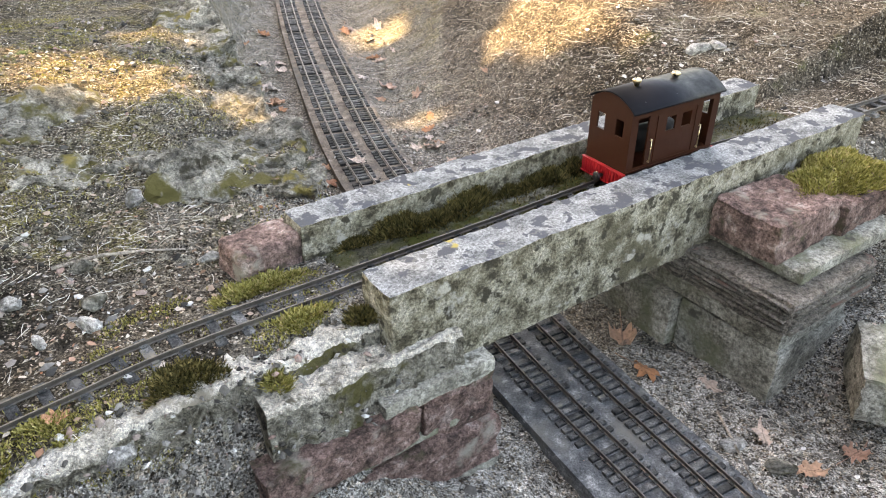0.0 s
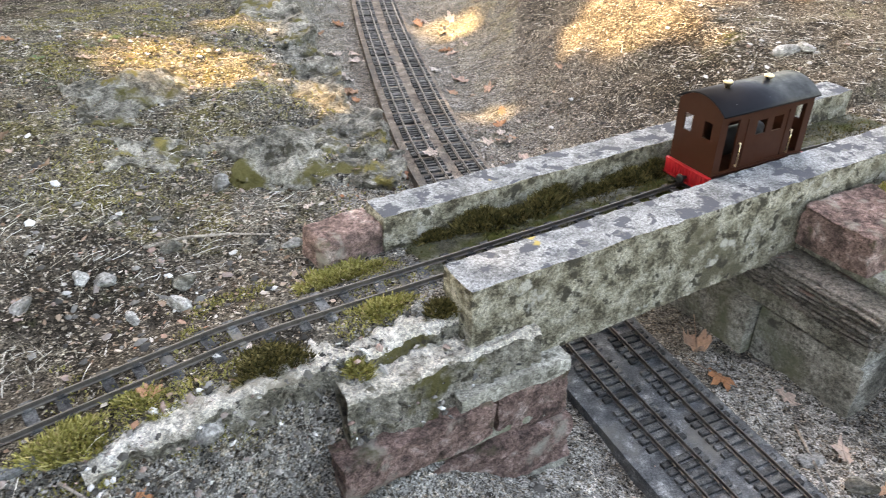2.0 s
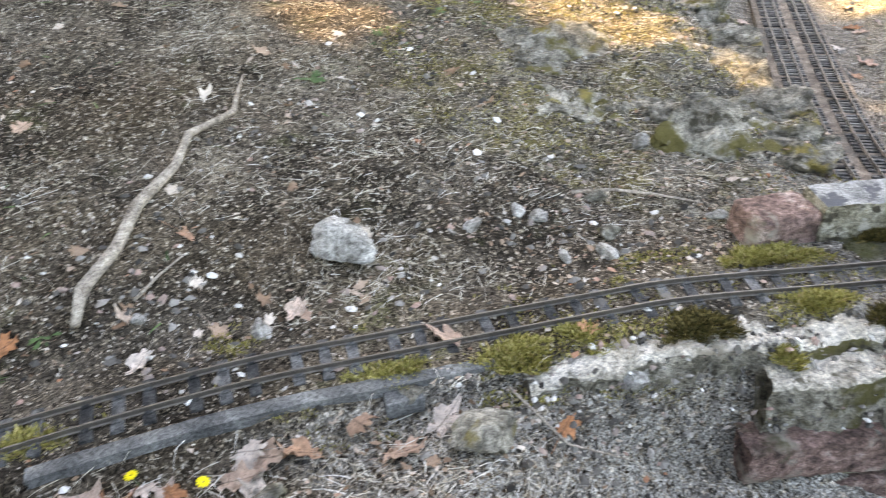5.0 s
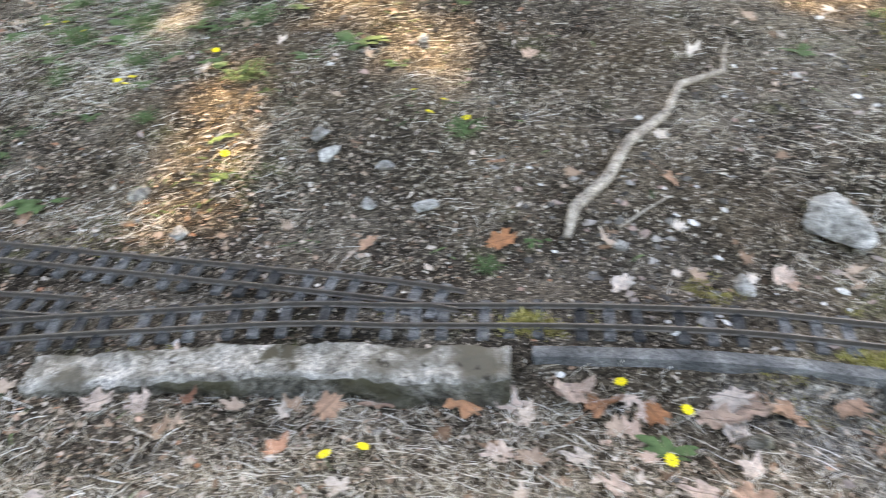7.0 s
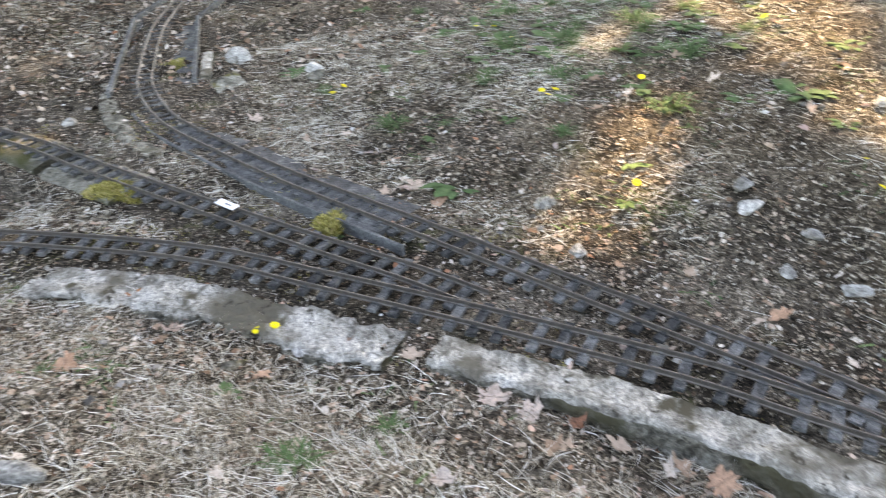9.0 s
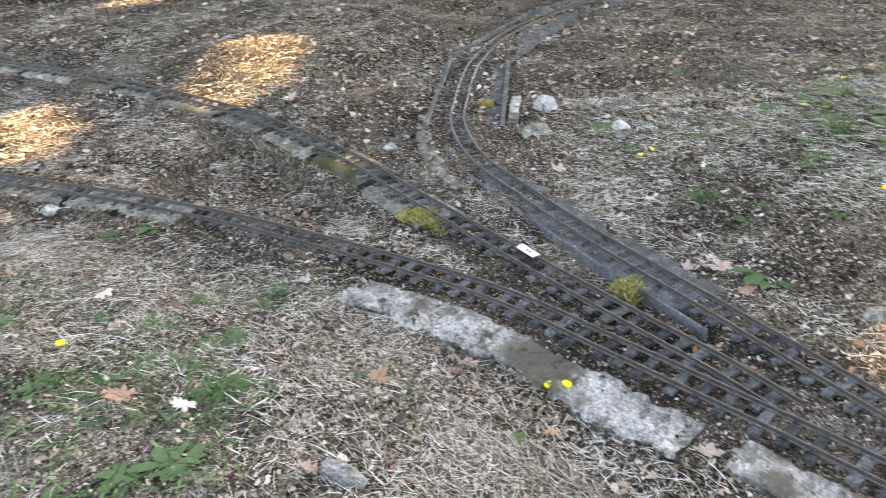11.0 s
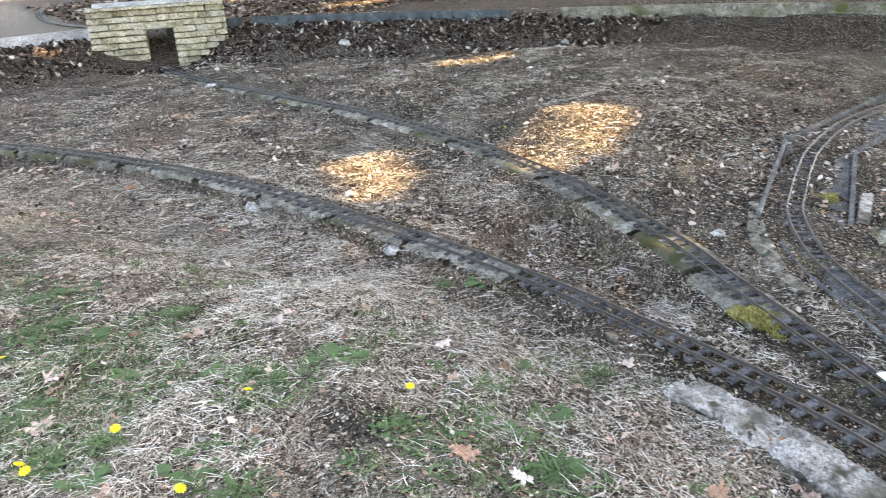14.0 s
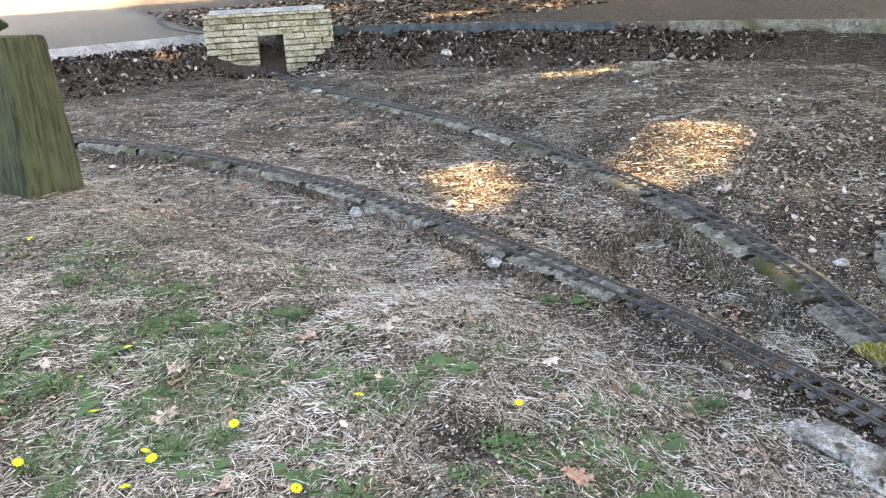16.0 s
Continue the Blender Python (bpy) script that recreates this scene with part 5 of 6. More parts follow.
chips(170000, 11, [(-2.6, -0.4, -2.9, 0.2, 0.35), (-3.2, -0.3, -1.2, 2.2, 0.4), (-1.2, 0.9, 0.4, 3.2, 0.1), (-4.5, -1.9, -4.5, -1.2, 0.15)], (0.0015, 0.0058), M_CHIP, "leaf_litter", "crumbled brown leaf litter over the soil")
chips(60000, 12, [(-6.5, -1.5, -7.4, -3.0, 0.5), (-4.6, -1.9, -4.4, -1.2, 0.35), (-5.6, -2.8, -2.0, 1.2, 0.3)], (0.004, 0.014), M_CHIP, "leaf_litter", "pale leaf scraps on the far slope")


chips(26000, 18, [(-2.6, -0.4, -2.9, 0.2, 0.42), (-3.2, -0.9, -1.2, 1.6, 0.3), (-1.0, -0.3, 0.0, 1.5, 0.06), (-4.5, -1.9, -4.5, -1.2, 0.22)], (0.003, 0.0085), M_SCRAP, "leaf_scraps", "pale broken leaf scraps over dark soil", tilt=0.25)
chips(26000, 19, [(-6.5, -1.5, -7.0, -3.0, 0.6), (-5.6, -2.8, -3.0, 1.2, 0.4)], (0.006, 0.017), M_SCRAP, "leaf_scraps", "pale leaves scattered on the far slope", tilt=0.3)


chips(30000, 20, [(-15.0, -5.0, -14.0, -6.5, 1.0)], (0.015, 0.05), M_CHIP, "leaf_litter", "brown leaf litter under the far trees", lambda x, y: np.where((near_line(x, y, LINE_D)[0] > 0.2) & (x + 4.5 < 0.36 * (y + 8.3)), 0.9, 0.0), 0.3)


def mulch_want(x, y):
    dd, sd = near_line(x, y, LINE_D)
    return np.where((sd < 0) & (dd < 0.95), 1.0, 0.0)


chips(26000, 13, [(-6.4, -0.9, -7.6, -3.0, 1.0)], (0.012, 0.032), M_MULCH, "bark_mulch", "dark bark mulch on the embankment slope", mulch_want, 0.7)


def pebble_want(x, y):
    d, dl = clear_of_tracks(x, y)
    return np.where(dl < 0.9, np.where(dl < 0.15, 0.12, np.where(y > 1.3, 0.5, 0.6)), np.where((y > 0.3) & (x > -1.6), 0.42, 0.16)) * np.clip(0.6 + value_noise(x, y, 5.0, 33), 0.1, 1) * np.where(d < 0.05, 0.6, 1) * off_bridge(x, y)


def pebbles(n, seed, boxes, size, name, label, want=pebble_want):
    x, y, rnd = region(n, seed, boxes, want)
    n = len(x)
    s = size[0] + (size[1] - size[0]) * rnd.uniform(0, 1, n) ** 3
    ux, uy = basis(n, rnd, 0.2)
    a, b, c = s * rnd.uniform(0.7, 1.2, n), s * rnd.uniform(0.5, 1.0, n), s * rnd.uniform(0.35, 0.7, n)
    o = np.stack([x, y, ground_height(x, y) + c * 0.3], 1)
    dl = near_line(x, y, LOW_MID)[0]
    o[:, 2] = np.where(dl < 0.13, LOW_Z + c * 0.3, o[:, 2])
    pts = []
    for i in range(5):
        w = i * 2 * math.pi / 5
        k = rnd.uniform(0.75, 1.15, n)
        pts.append(o + (a * k * math.cos(w))[:, None] * ux + (b * k * math.sin(w))[:, None] * uy)
    top = [o + np.stack([rnd.normal(0, 0.25, n) * a, rnd.normal(0, 0.25, n) * b, c], 1)]
    bot = [o + np.stack([0 * a, 0 * b, -c], 1)]
    vs = np.stack(pts + top + bot, 1).reshape(-1, 3)
    tri = np.array([[i, (i + 1) % 5, 5] for i in range(5)] + [[(i + 1) % 5, i, 6] for i in range(5)])
    f = ((np.arange(n) * 7)[:, None, None] + tri[None]).reshape(-1, 3)
    return joined(name, vs, f, M_PEB, label, "gravel")


pebbles(52000, 15, [(-1.4, 0.2, 0.3, 2.6, 0.38), (0.0, 1.2, 0.3, 3.0, 0.30), (-2.6, -0.6, -2.0, 0.5, 0.22), (-4.2, -1.9, -4.0, -0.6, 0.10)], (0.0015, 0.012), "gravel", "mixed grey and pinkish gravel over the soil")
pebbles(9000, 16, [(-0.9, 1.0, 0.4, 4.2, 1.0)], (0.001, 0.003), "deck_grit", "fine pale grit on the lower deck",
        lambda x, y: np.where(near_line(x, y, LOW_MID)[0] < 0.12, 0.9, 0.0))
pebbles(5000, 17, [(-6.5, -1.8, -7.3, -3.0, 1.0)], (0.008, 0.03), "gravel", "pale stones scattered on the far ground")


def moss_want(x, y):
    d, dl = clear_of_tracks(x, y)
    da, sa = near_line(x, y, LINE_A)
    n = value_noise(x, y, 9.0, 41) + 0.5 * value_noise(x, y, 26.0, 42)
    w = np.where((da < 0.13) & (y > 0.3) & (x < -0.1), step01(0.15, 0.5, n), 0) * np.where(da < 0.045, 0.25, 1)
    w = np.maximum(w, np.where((d < 0.13) & (y <= 0.3) & (y > -1.6), 0.7 * step01(0.35, 0.7, n), 0))
    w = np.maximum(w, np.where((y > 1.1) & (dl > 0.22) & (dl < 1.3) & (x < -0.2), 0.9 * step01(0.15, 0.55, n), 0))
    return w


def moss(n, seed, boxes, want, height, mat, name, label, z_of=None):
    x, y, rnd = region(n, seed, boxes, want)
    n = len(x)
    h, w = rnd.uniform(0.4, 1.0, n) * height, rnd.uniform(0.0006, 0.0015, n)
    yaw = rnd.uniform(0, 6.28, n)
    lx, ly = rnd.normal(0, 0.45, n) * h, rnd.normal(0, 0.45, n) * h
    z = (ground_height(x, y) if z_of is None else z_of(x, y)) - 0.001
    a = np.stack([x - np.cos(yaw) * w, y - np.sin(yaw) * w, z], 1)
    b = np.stack([x + np.cos(yaw) * w, y + np.sin(yaw) * w, z], 1)
    c = np.stack([x + lx + np.cos(yaw) * w * 0.7, y + ly + np.sin(yaw) * w * 0.7, z + h], 1)
    d = np.stack([x + lx - np.cos(yaw) * w * 0.7, y + ly - np.sin(yaw) * w * 0.7, z + h], 1)
    return joined(name, np.stack([a, b, c, d], 1).reshape(-1, 3), np.arange(n * 4).reshape(n, 4), mat, label, "moss")


moss(190000, 51, [(-1.0, -0.05, 0.35, 1.1, 0.45), (-2.6, -1.0, -1.6, 0.3, 0.25), (-1.6, -0.2, 1.1, 2.6, 0.30)], moss_want, 0.006, M_MOSS, "moss", "yellow-green moss creeping along the track and rocks")


def cushion(x, y, z, rx, ry, h, n, seed, mat, label, turn=0.0):
    """A moss cushion: a low dome bristling with short fronds."""
    rnd = np.random.default_rng(seed)
    r, a = np.sqrt(rnd.uniform(0, 1, n)), rnd.uniform(0, 6.28, n)
    wob = 1 + 0.22 * np.sin(3 * a + seed) + 0.14 * np.sin(7 * a + 2 * seed)
    lx, ly = rx * r * np.cos(a) * wob, ry * r * np.sin(a) * wob
    ct, st = math.cos(turn), math.sin(turn)
    px, py = x + lx * ct - ly * st, y + lx * st + ly * ct
    pz = z + h * (1 - r ** 2) * (1 + 0.3 * value_noise(px, py, 40, seed)) - 0.003
    hh, w = rnd.uniform(0.004, 0.010, n), rnd.uniform(0.001, 0.0022, n)
    yaw = rnd.uniform(0, 6.28, n)
    ox, oy = rnd.normal(0, 0.6, n) * hh + lx / rx * hh * 0.7, rnd.normal(0, 0.6, n) * hh + ly / ry * hh * 0.7
    q = [np.stack([px - np.cos(yaw) * w, py - np.sin(yaw) * w, pz - 0.003], 1), np.stack([px + np.cos(yaw) * w, py + np.sin(yaw) * w, pz - 0.003], 1),
         np.stack([px + ox + np.cos(yaw) * w * 0.5, py + oy + np.sin(yaw) * w * 0.5, pz + hh], 1), np.stack([px + ox - np.cos(yaw) * w * 0.5, py + oy - np.sin(yaw) * w * 0.5, pz + hh], 1)]
    return tagged(new("moss_cushion", mesh_of("moss_cushion", np.stack(q, 1).reshape(-1, 3), np.arange(n * 4).reshape(n, 4), mat)), label, "moss", kind="stuff")


cushion(-0.365, 0.772, 0.036, 0.055, 0.035, 0.022, 3200, 3, M_MOSSB, "brown-green moss cushion on the concrete ledge", 0.7)
cushion(-0.505, 0.672, 0.044, 0.035, 0.022, 0.012, 1200, 4, M_MOSS, "small moss cushion beside the track")
cushion(-0.571, 0.592, 0.046, 0.055, 0.030, 0.014, 2200, 5, M_MOSS, "yellow moss cushion at the end of the edging board", 0.8)
cushion(-0.70, 0.492, 0.044, 0.06, 0.022, 0.008, 1800, 6, M_MOSS, "flat moss cushion beside the track", 0.8)
cushion(-0.215, 0.905, 0.046, 0.05, 0.022, 0.012, 1800, 7, M_MOSS, "moss cushion between the rails and the parapet", 0.6)
cushion(-0.128, 0.915, 0.040, 0.028, 0.018, 0.020, 900, 8, M_MOSSB, "dark moss against the parapet end")
cushion(-0.30, 0.995, 0.044, 0.085, 0.022, 0.010, 2200, 9, M_MOSS, "moss strip beside the far rail", 0.6)
cushion(-0.249, 0.80, 0.014, 0.03, 0.02, 0.016, 900, 10, M_MOSS, "pale moss tuft on the concrete footing")
q = on_bridge(1.065, -0.085, 0.05).translation
cushion(q.x, q.y, 0.044, 0.135, 0.085, 0.032, 9000, 11, M_MOSS, "thick yellow-green moss pad on the abutment stone", 0.6)
for k in range(17):
    q = on_bridge(0.07 + 0.058 * k + random.uniform(-0.02, 0.02), 0.245 + random.uniform(-0.012, 0.012), 0).translation
    cushion(q.x, q.y, 0.040, random.uniform(0.03, 0.055), random.uniform(0.014, 0.022), random.uniform(0.015, 0.050), 1100, 60 + k, M_MOSSB, "dark moss growing along the foot of the far parapet", 0.6)
cushion(-1.055, 0.165, 0.042, 0.045, 0.025, 0.012, 1400, 34, M_MOSS, "moss where the concrete strip meets the board", 0.8)
cushion(-3.03, -1.17, 0.044, 0.05, 0.03, 0.01, 900, 31, M_MOSS, "moss on the curved track boards")
cushion(-1.83, -0.635, 0.046, 0.045, 0.025, 0.012, 900, 32, M_MOSS, "moss between the diverging tracks")
cushion(-2.10, -1.13, 0.040, 0.075, 0.04, 0.012, 1500, 33, M_MOSS, "moss at the tip of the raised strip", 0.9)


def on_deck(x, y):
    u = (x + 0.078) * U.x + (y - 0.875) * U.y
    v = (x + 0.078) * V.x + (y - 0.875) * V.y
    return np.where((u > 0) & (u < 1.27) & (v > 0.09) & (v < 0.26) & (near_line(x, y, LINE_A)[0] > 0.012), 0.35 + 0.5 * value_noise(x, y, 12, 91), 0)


moss(60000, 52, [(-0.25, 1.1, 0.85, 1.95, 1.0)], on_deck, 0.007, M_MOSSB, "moss", "brown-green moss and soil covering the bridge deck", lambda x, y: np.full(x.shape, 0.0475))


def rubble(n, seed, label):
    """Crumbled stones lodged in the broken face of the track ledge."""
    rnd = np.random.default_rng(seed)
    line = cut(LINE_A, -0.70, -0.08)
    i = rnd.integers(0, len(line), n)
    d = 0.070 + 0.11 * rnd.uniform(0, 1, n) ** 0.8
    t = np.gradient(line[:, :2], axis=0)
    t /= np.linalg.norm(t, axis=1)[:, None]
    p = line[i, :2] + np.stack([-t[i, 1], t[i, 0]], 1) * d[:, None] + rnd.normal(0, 0.008, (n, 2))
    z = np.where(d < 0.118, 0.036, 0.036 - (d - 0.118) * 1.9) + rnd.normal(0, 0.003, n)
    z = np.maximum(z, ground_height(p[:, 0], p[:, 1]))
    s = 0.0012 + 0.007 * rnd.uniform(0, 1, n) ** 5
    ux, uy = basis(n, rnd, 0.5)
    o = np.column_stack([p, z])
    ring = [o + (s * rnd.uniform(0.7, 1.2, n) * math.cos(k * 1.257))[:, None] * ux + (s * rnd.uniform(0.6, 1.0, n) * math.sin(k * 1.257))[:, None] * uy for k in range(5)]
    ends = [o + np.stack([0 * s, 0 * s, 0.6 * s], 1), o - np.stack([0 * s, 0 * s, 0.8 * s], 1)]
    tri = np.array([[k, (k + 1) % 5, 5] for k in range(5)] + [[(k + 1) % 5, k, 6] for k in range(5)])
    return joined("rubble", np.stack(ring + ends, 1).reshape(-1, 3), ((np.arange(n) * 7)[:, None, None] + tri[None]).reshape(-1, 3), M_PEB, label, "rubble")


rubble(1500, 77, "crumbled concrete and pebbles along the broken ledge")


# ---- stones, leaves, flowers and weeds ----
LEAVES_NORTH = [(-0.67, 2.83), (-0.41, 1.64), (-0.64, 2.76), (-0.45, 1.73), (-0.37, 2.09), (-0.29, 1.42), (-0.05, 2.54), (-0.01, 2.42), (-0.23, 3.02), (-0.48, 3.85), (-0.27, 2.17), (0.43, 1.20), (0.56, 1.17), (0.85, 1.14), (0.78, 0.97), (0.67, 0.92), (0.62, 1.01), (0.52, 0.89), (-0.41, 1.21), (-0.03, 2.38), (-0.52, 2.47), (-0.33, 3.38), (-0.39, 2.20), (-0.11, 2.89), (-1.41, 1.89)]
LEAVES_MID = [(-0.91, 0.53), (-0.50, 0.69), (-0.67, 0.58), (-1.59, 0.59), (-1.39, 0.35), (-1.39, 0.08), (-1.26, 0.26), (-0.95, 0.15), (-0.91, 0.17), (-0.81, 0.31), (-0.71, 0.41), (-0.75, 0.34), (-0.62, 0.47), (-1.03, 0.02), (-1.09, -0.06), (-0.64, 0.40), (-1.17, 0.57), (-0.48, 0.56), (-2.44, -0.84), (-1.95, -0.45), (-2.14, -0.54), (-1.12, -0.14), (-1.30, -0.40), (-1.25, -0.29), (-1.39, -0.73), (-1.26, -0.35), (-1.87, -0.41), (-1.12, -0.49), (-1.67, -0.97), (-1.58, -0.90), (-1.98, -0.47), (-1.61, -0.87), (-1.42, -1.01)]
LEAVES_SOUTH = [(-1.36, -1.91), (-1.24, -2.02), (-1.41, -1.92), (-0.97, -2.06), (-0.97, -1.89), (-0.89, -1.94), (-1.22, -1.33), (-0.85, -1.69), (-1.54, -1.61), (-1.34, -3.31), (-1.78, -1.31), (-2.00, -3.54), (-2.38, -2.69)]
STONES_NORTH = [(-0.60, 0.85), (-0.56, 0.95), (-0.54, 0.89), (-0.41, 1.08), (-0.69, 0.94), (-0.60, 1.36), (-0.61, 1.28), (0.83, 2.21), (0.78, 2.21), (0.62, 0.93), (0.56, 1.00), (-0.73, 0.94), (-0.77, 0.84), (-0.62, 1.05)]
STONES_MID = [(-0.42, 0.67), (-0.93, 0.47), (-0.56, 0.49), (-0.67, 0.47), (-1.40, 0.20), (-1.66, 0.13), (-1.61, 0.12), (-0.74, 0.27), (-1.77, 0.44), (-1.46, 0.12), (-1.78, -0.21), (-2.63, -0.68), (-1.12, 0.40), (-1.48, -0.68), (-1.52, 0.19), (-1.43, -0.78), (-2.71, -0.69), (-1.63, -0.18), (-1.15, -0.96)]
STONES_SOUTH = [(-1.84, -1.37), (-2.11, -2.93), (-2.02, -2.17), (-2.38, -2.69), (-1.88, -1.56), (-2.56, -1.37), (-3.77, -5.40), (-5.16, -5.37), (-5.69, -3.54)]
FLOWERS_NORTH = []
FLOWERS_MID = [(-1.60, 0.31), (-1.54, 0.34), (-1.53, 0.30), (-1.48, 0.35), (-0.91, 0.20), (-0.83, 0.24), (-0.77, 0.14), (-2.19, 0.41), (-2.05, 0.07), (-2.11, -0.14), (-2.48, -0.60), (-2.44, -0.63), (-1.74, -0.04), (-1.00, -0.14), (-0.99, -0.19), (-2.77, -0.19), (-2.52, -0.13), (-1.52, -0.75), (-1.52, -0.72), (-2.69, -0.15), (-3.07, -0.03), (-2.09, -0.13), (-2.10, -0.11), (-3.75, 0.43), (-3.26, 0.09)]
FLOWERS_SOUTH = [(-3.25, -2.54), (-1.34, -1.53), (-0.81, -1.82), (-0.95, -1.82), (-0.81, -2.05), (-1.13, -1.71), (-0.83, -2.15), (-0.82, -1.87), (-0.95, -2.22), (-0.92, -1.60), (-0.76, -1.81), (-0.67, -1.99), (-1.05, -3.10)]
WEEDS_NORTH = [(-1.32, 1.11)]
WEEDS_MID = [(-1.86, 0.62), (-0.80, 0.17), (-1.46, 0.33), (-1.22, 0.31), (-1.94, -0.13), (-1.81, -0.02), (-2.09, -0.22), (-1.73, 0.35), (-2.51, -0.65), (-1.73, -0.06), (-1.16, -0.65), (-2.81, -0.24), (-2.32, 0.01), (-1.83, -0.61), (-2.30, -0.24), (-1.52, -0.74), (-2.83, -0.07), (-3.51, -0.12), (-2.69, 0.10), (-3.64, 0.58)]
WEEDS_SOUTH = [(-1.29, -1.21), (-1.12, -1.17), (-1.72, -1.34), (-1.47, -1.32), (-1.35, -1.71), (-1.49, -1.57), (-0.97, -1.53), (-1.01, -1.68), (-1.52, -2.46), (-1.95, -1.80), (-0.92, -2.25), (-1.06, -1.99), (-0.93, -1.81), (-0.86, -1.76), (-1.28, -2.13), (-0.93, -1.66), (-0.83, -2.10), (-1.17, -3.03), (-1.02, -2.71), (-0.83, -2.40), (-0.79, -2.18), (-1.00, -3.06)]


def leaf_mesh(seed, lobes, size, curl):
    """A dry leaf: lobed outline round a midrib, cupped and curled, with a stalk."""
    rnd = random.Random(seed)
    n = lobes * 6
    rim = []
    for i in range(n):
        a = 2 * math.pi * i / n
        tip = abs(math.cos(lobes * (a - math.pi / 2) / 2)) ** 1.5
        r = (0.58 + 0.42 * tip * rnd.uniform(0.6, 1.1)) * (0.82 + 0.18 * math.sin(a)) * (1 + rnd.uniform(-0.12, 0.12))
        rim.append((r * math.cos(a) * 0.72, r * math.sin(a)))
    vs, fs = [(0.0, 0.0, 0.0)], []
    for f in (0.34, 0.68, 1.0):
        for i, (x, y) in enumerate(rim):
            x, y = x * f, y * f
            z = curl * (0.9 * x * x + 0.35 * y * y * y) - 0.10 * abs(x) + (0.09 * math.sin(1.7 * i + seed) * f * f + 0.06 * math.sin(5 * x + seed) * math.cos(4 * y + seed)) * f
            vs.append((x * (1 - 0.12 * abs(curl) * f), y, z))
    vs = [(x * size, y * size, z * size) for x, y, z in vs]
    for i in range(n):
        j = (i + 1) % n
        fs += [(0, 1 + i, 1 + j), (1 + i, 1 + n + i, 1 + n + j, 1 + j), (1 + n + i, 1 + 2 * n + i, 1 + 2 * n + j, 1 + n + j)]
    b = len(vs)
    vs += [(-0.015 * size, -0.4 * size, 0.0), (0.015 * size, -0.4 * size, 0.0), (0.05 * size, -1.5 * size, 0.12 * size), (0.03 * size, -1.5 * size, 0.14 * size)]
    fs.append((b, b + 1, b + 2, b + 3))
    me = mesh_of("leaf", vs, fs, M_LEAF, True)
    low = min(v[2] for v in vs)
    for v in me.vertices:
        v.co.z -= low
    return me


LEAF_SHAPES = [leaf_mesh(i, (5, 5, 7, 5, 5, 7, 5)[i], 1.0, (0.6, 1.0, 0.5, 1.2, 0.8, -0.6, 2.0)[i]) for i in range(7)]


def drop_leaf(x, y, size, z=None, label="curled pale brown fallen leaf lying on the ground", tilt=14, k=None):
    k = random.randrange(6) if k is None else k
    m = pose(x, y, (hz(x, y) if z is None else z) + 0.001, random.uniform(-tilt, tilt), random.uniform(-tilt, tilt), random.uniform(0, 360)) @ Matrix.Diagonal((size, size, size, 1))
    ob = tagged(new("fallen_leaf", LEAF_SHAPES[k]), label, "leaf", "fallen leaves")
    ob.matrix_basis = m
    return ob


for x, y in LEAVES_NORTH:
    low = y > 1.9 or x > 0.3
    drop_leaf(x, y, random.uniform(0.035, 0.06) if low else random.uniform(0.018, 0.03), LOW_Z + 0.018 if abs(x + 0.265) < 0.03 and y > 2.1 and y < 2.2 else None,
              "dry orange-brown leaf on the floor of the cutting" if low else "small curled brown leaf on the bank")
for x, y in LEAVES_MID:
    drop_leaf(x, y, random.uniform(0.042, 0.060) if x > -1.1 and y < 0.5 else random.uniform(0.026, 0.042), None, "curled pinkish-brown fallen leaf beside the track", 20)
for x, y in LEAVES_SOUTH:
    drop_leaf(x, y, random.uniform(0.025, 0.04), None, "pale lobed oak leaf on the dry lawn")
drop_leaf(0.41, 1.31, 0.085, None, "large curled pale brown leaf under the bridge", 6, 6)
drop_leaf(-0.954, 0.150, 0.055, None, "large pinkish-brown leaf beside the edging board", 8)
rnd_c = random.Random(23)
edge_w, edge_e = offset_line(LOW_MID, 1.0) - LOW_MID[:, :2], LOW_MID[:, :2]
for k in range(58):
    i = int(np.argmin(np.abs(LOW_MID[:, 1] - (1.55 + 2.4 * rnd_c.random() ** 1.4))))
    d = rnd_c.uniform(0.16, 0.32) if k % 3 else -rnd_c.uniform(0.15, 0.36)
    q = edge_e[i] + edge_w[i] * d
    drop_leaf(q[0], q[1], rnd_c.uniform(0.026, 0.058), None, "dry orange-brown leaf on the cutting floor", 22)
def leaf_carpet(places, label):
    """Small leaves too many to tell apart, joined into one mesh."""
    vs, fs = [], []
    for x, y, size, tilt in places:
        me = LEAF_SHAPES[random.randrange(6)]
        m = pose(x, y, hz(x, y) + 0.001, random.uniform(-tilt, tilt), random.uniform(-tilt, tilt), random.uniform(0, 360)) @ Matrix.Diagonal((size, size, size, 1))
        b = len(vs)
        vs += [m @ v.co for v in me.vertices]
        fs += [tuple(b + i for i in f.vertices) for f in me.polygons]
    return joined("small_leaves", vs, fs, M_SCRAP, label, "leaf litter")


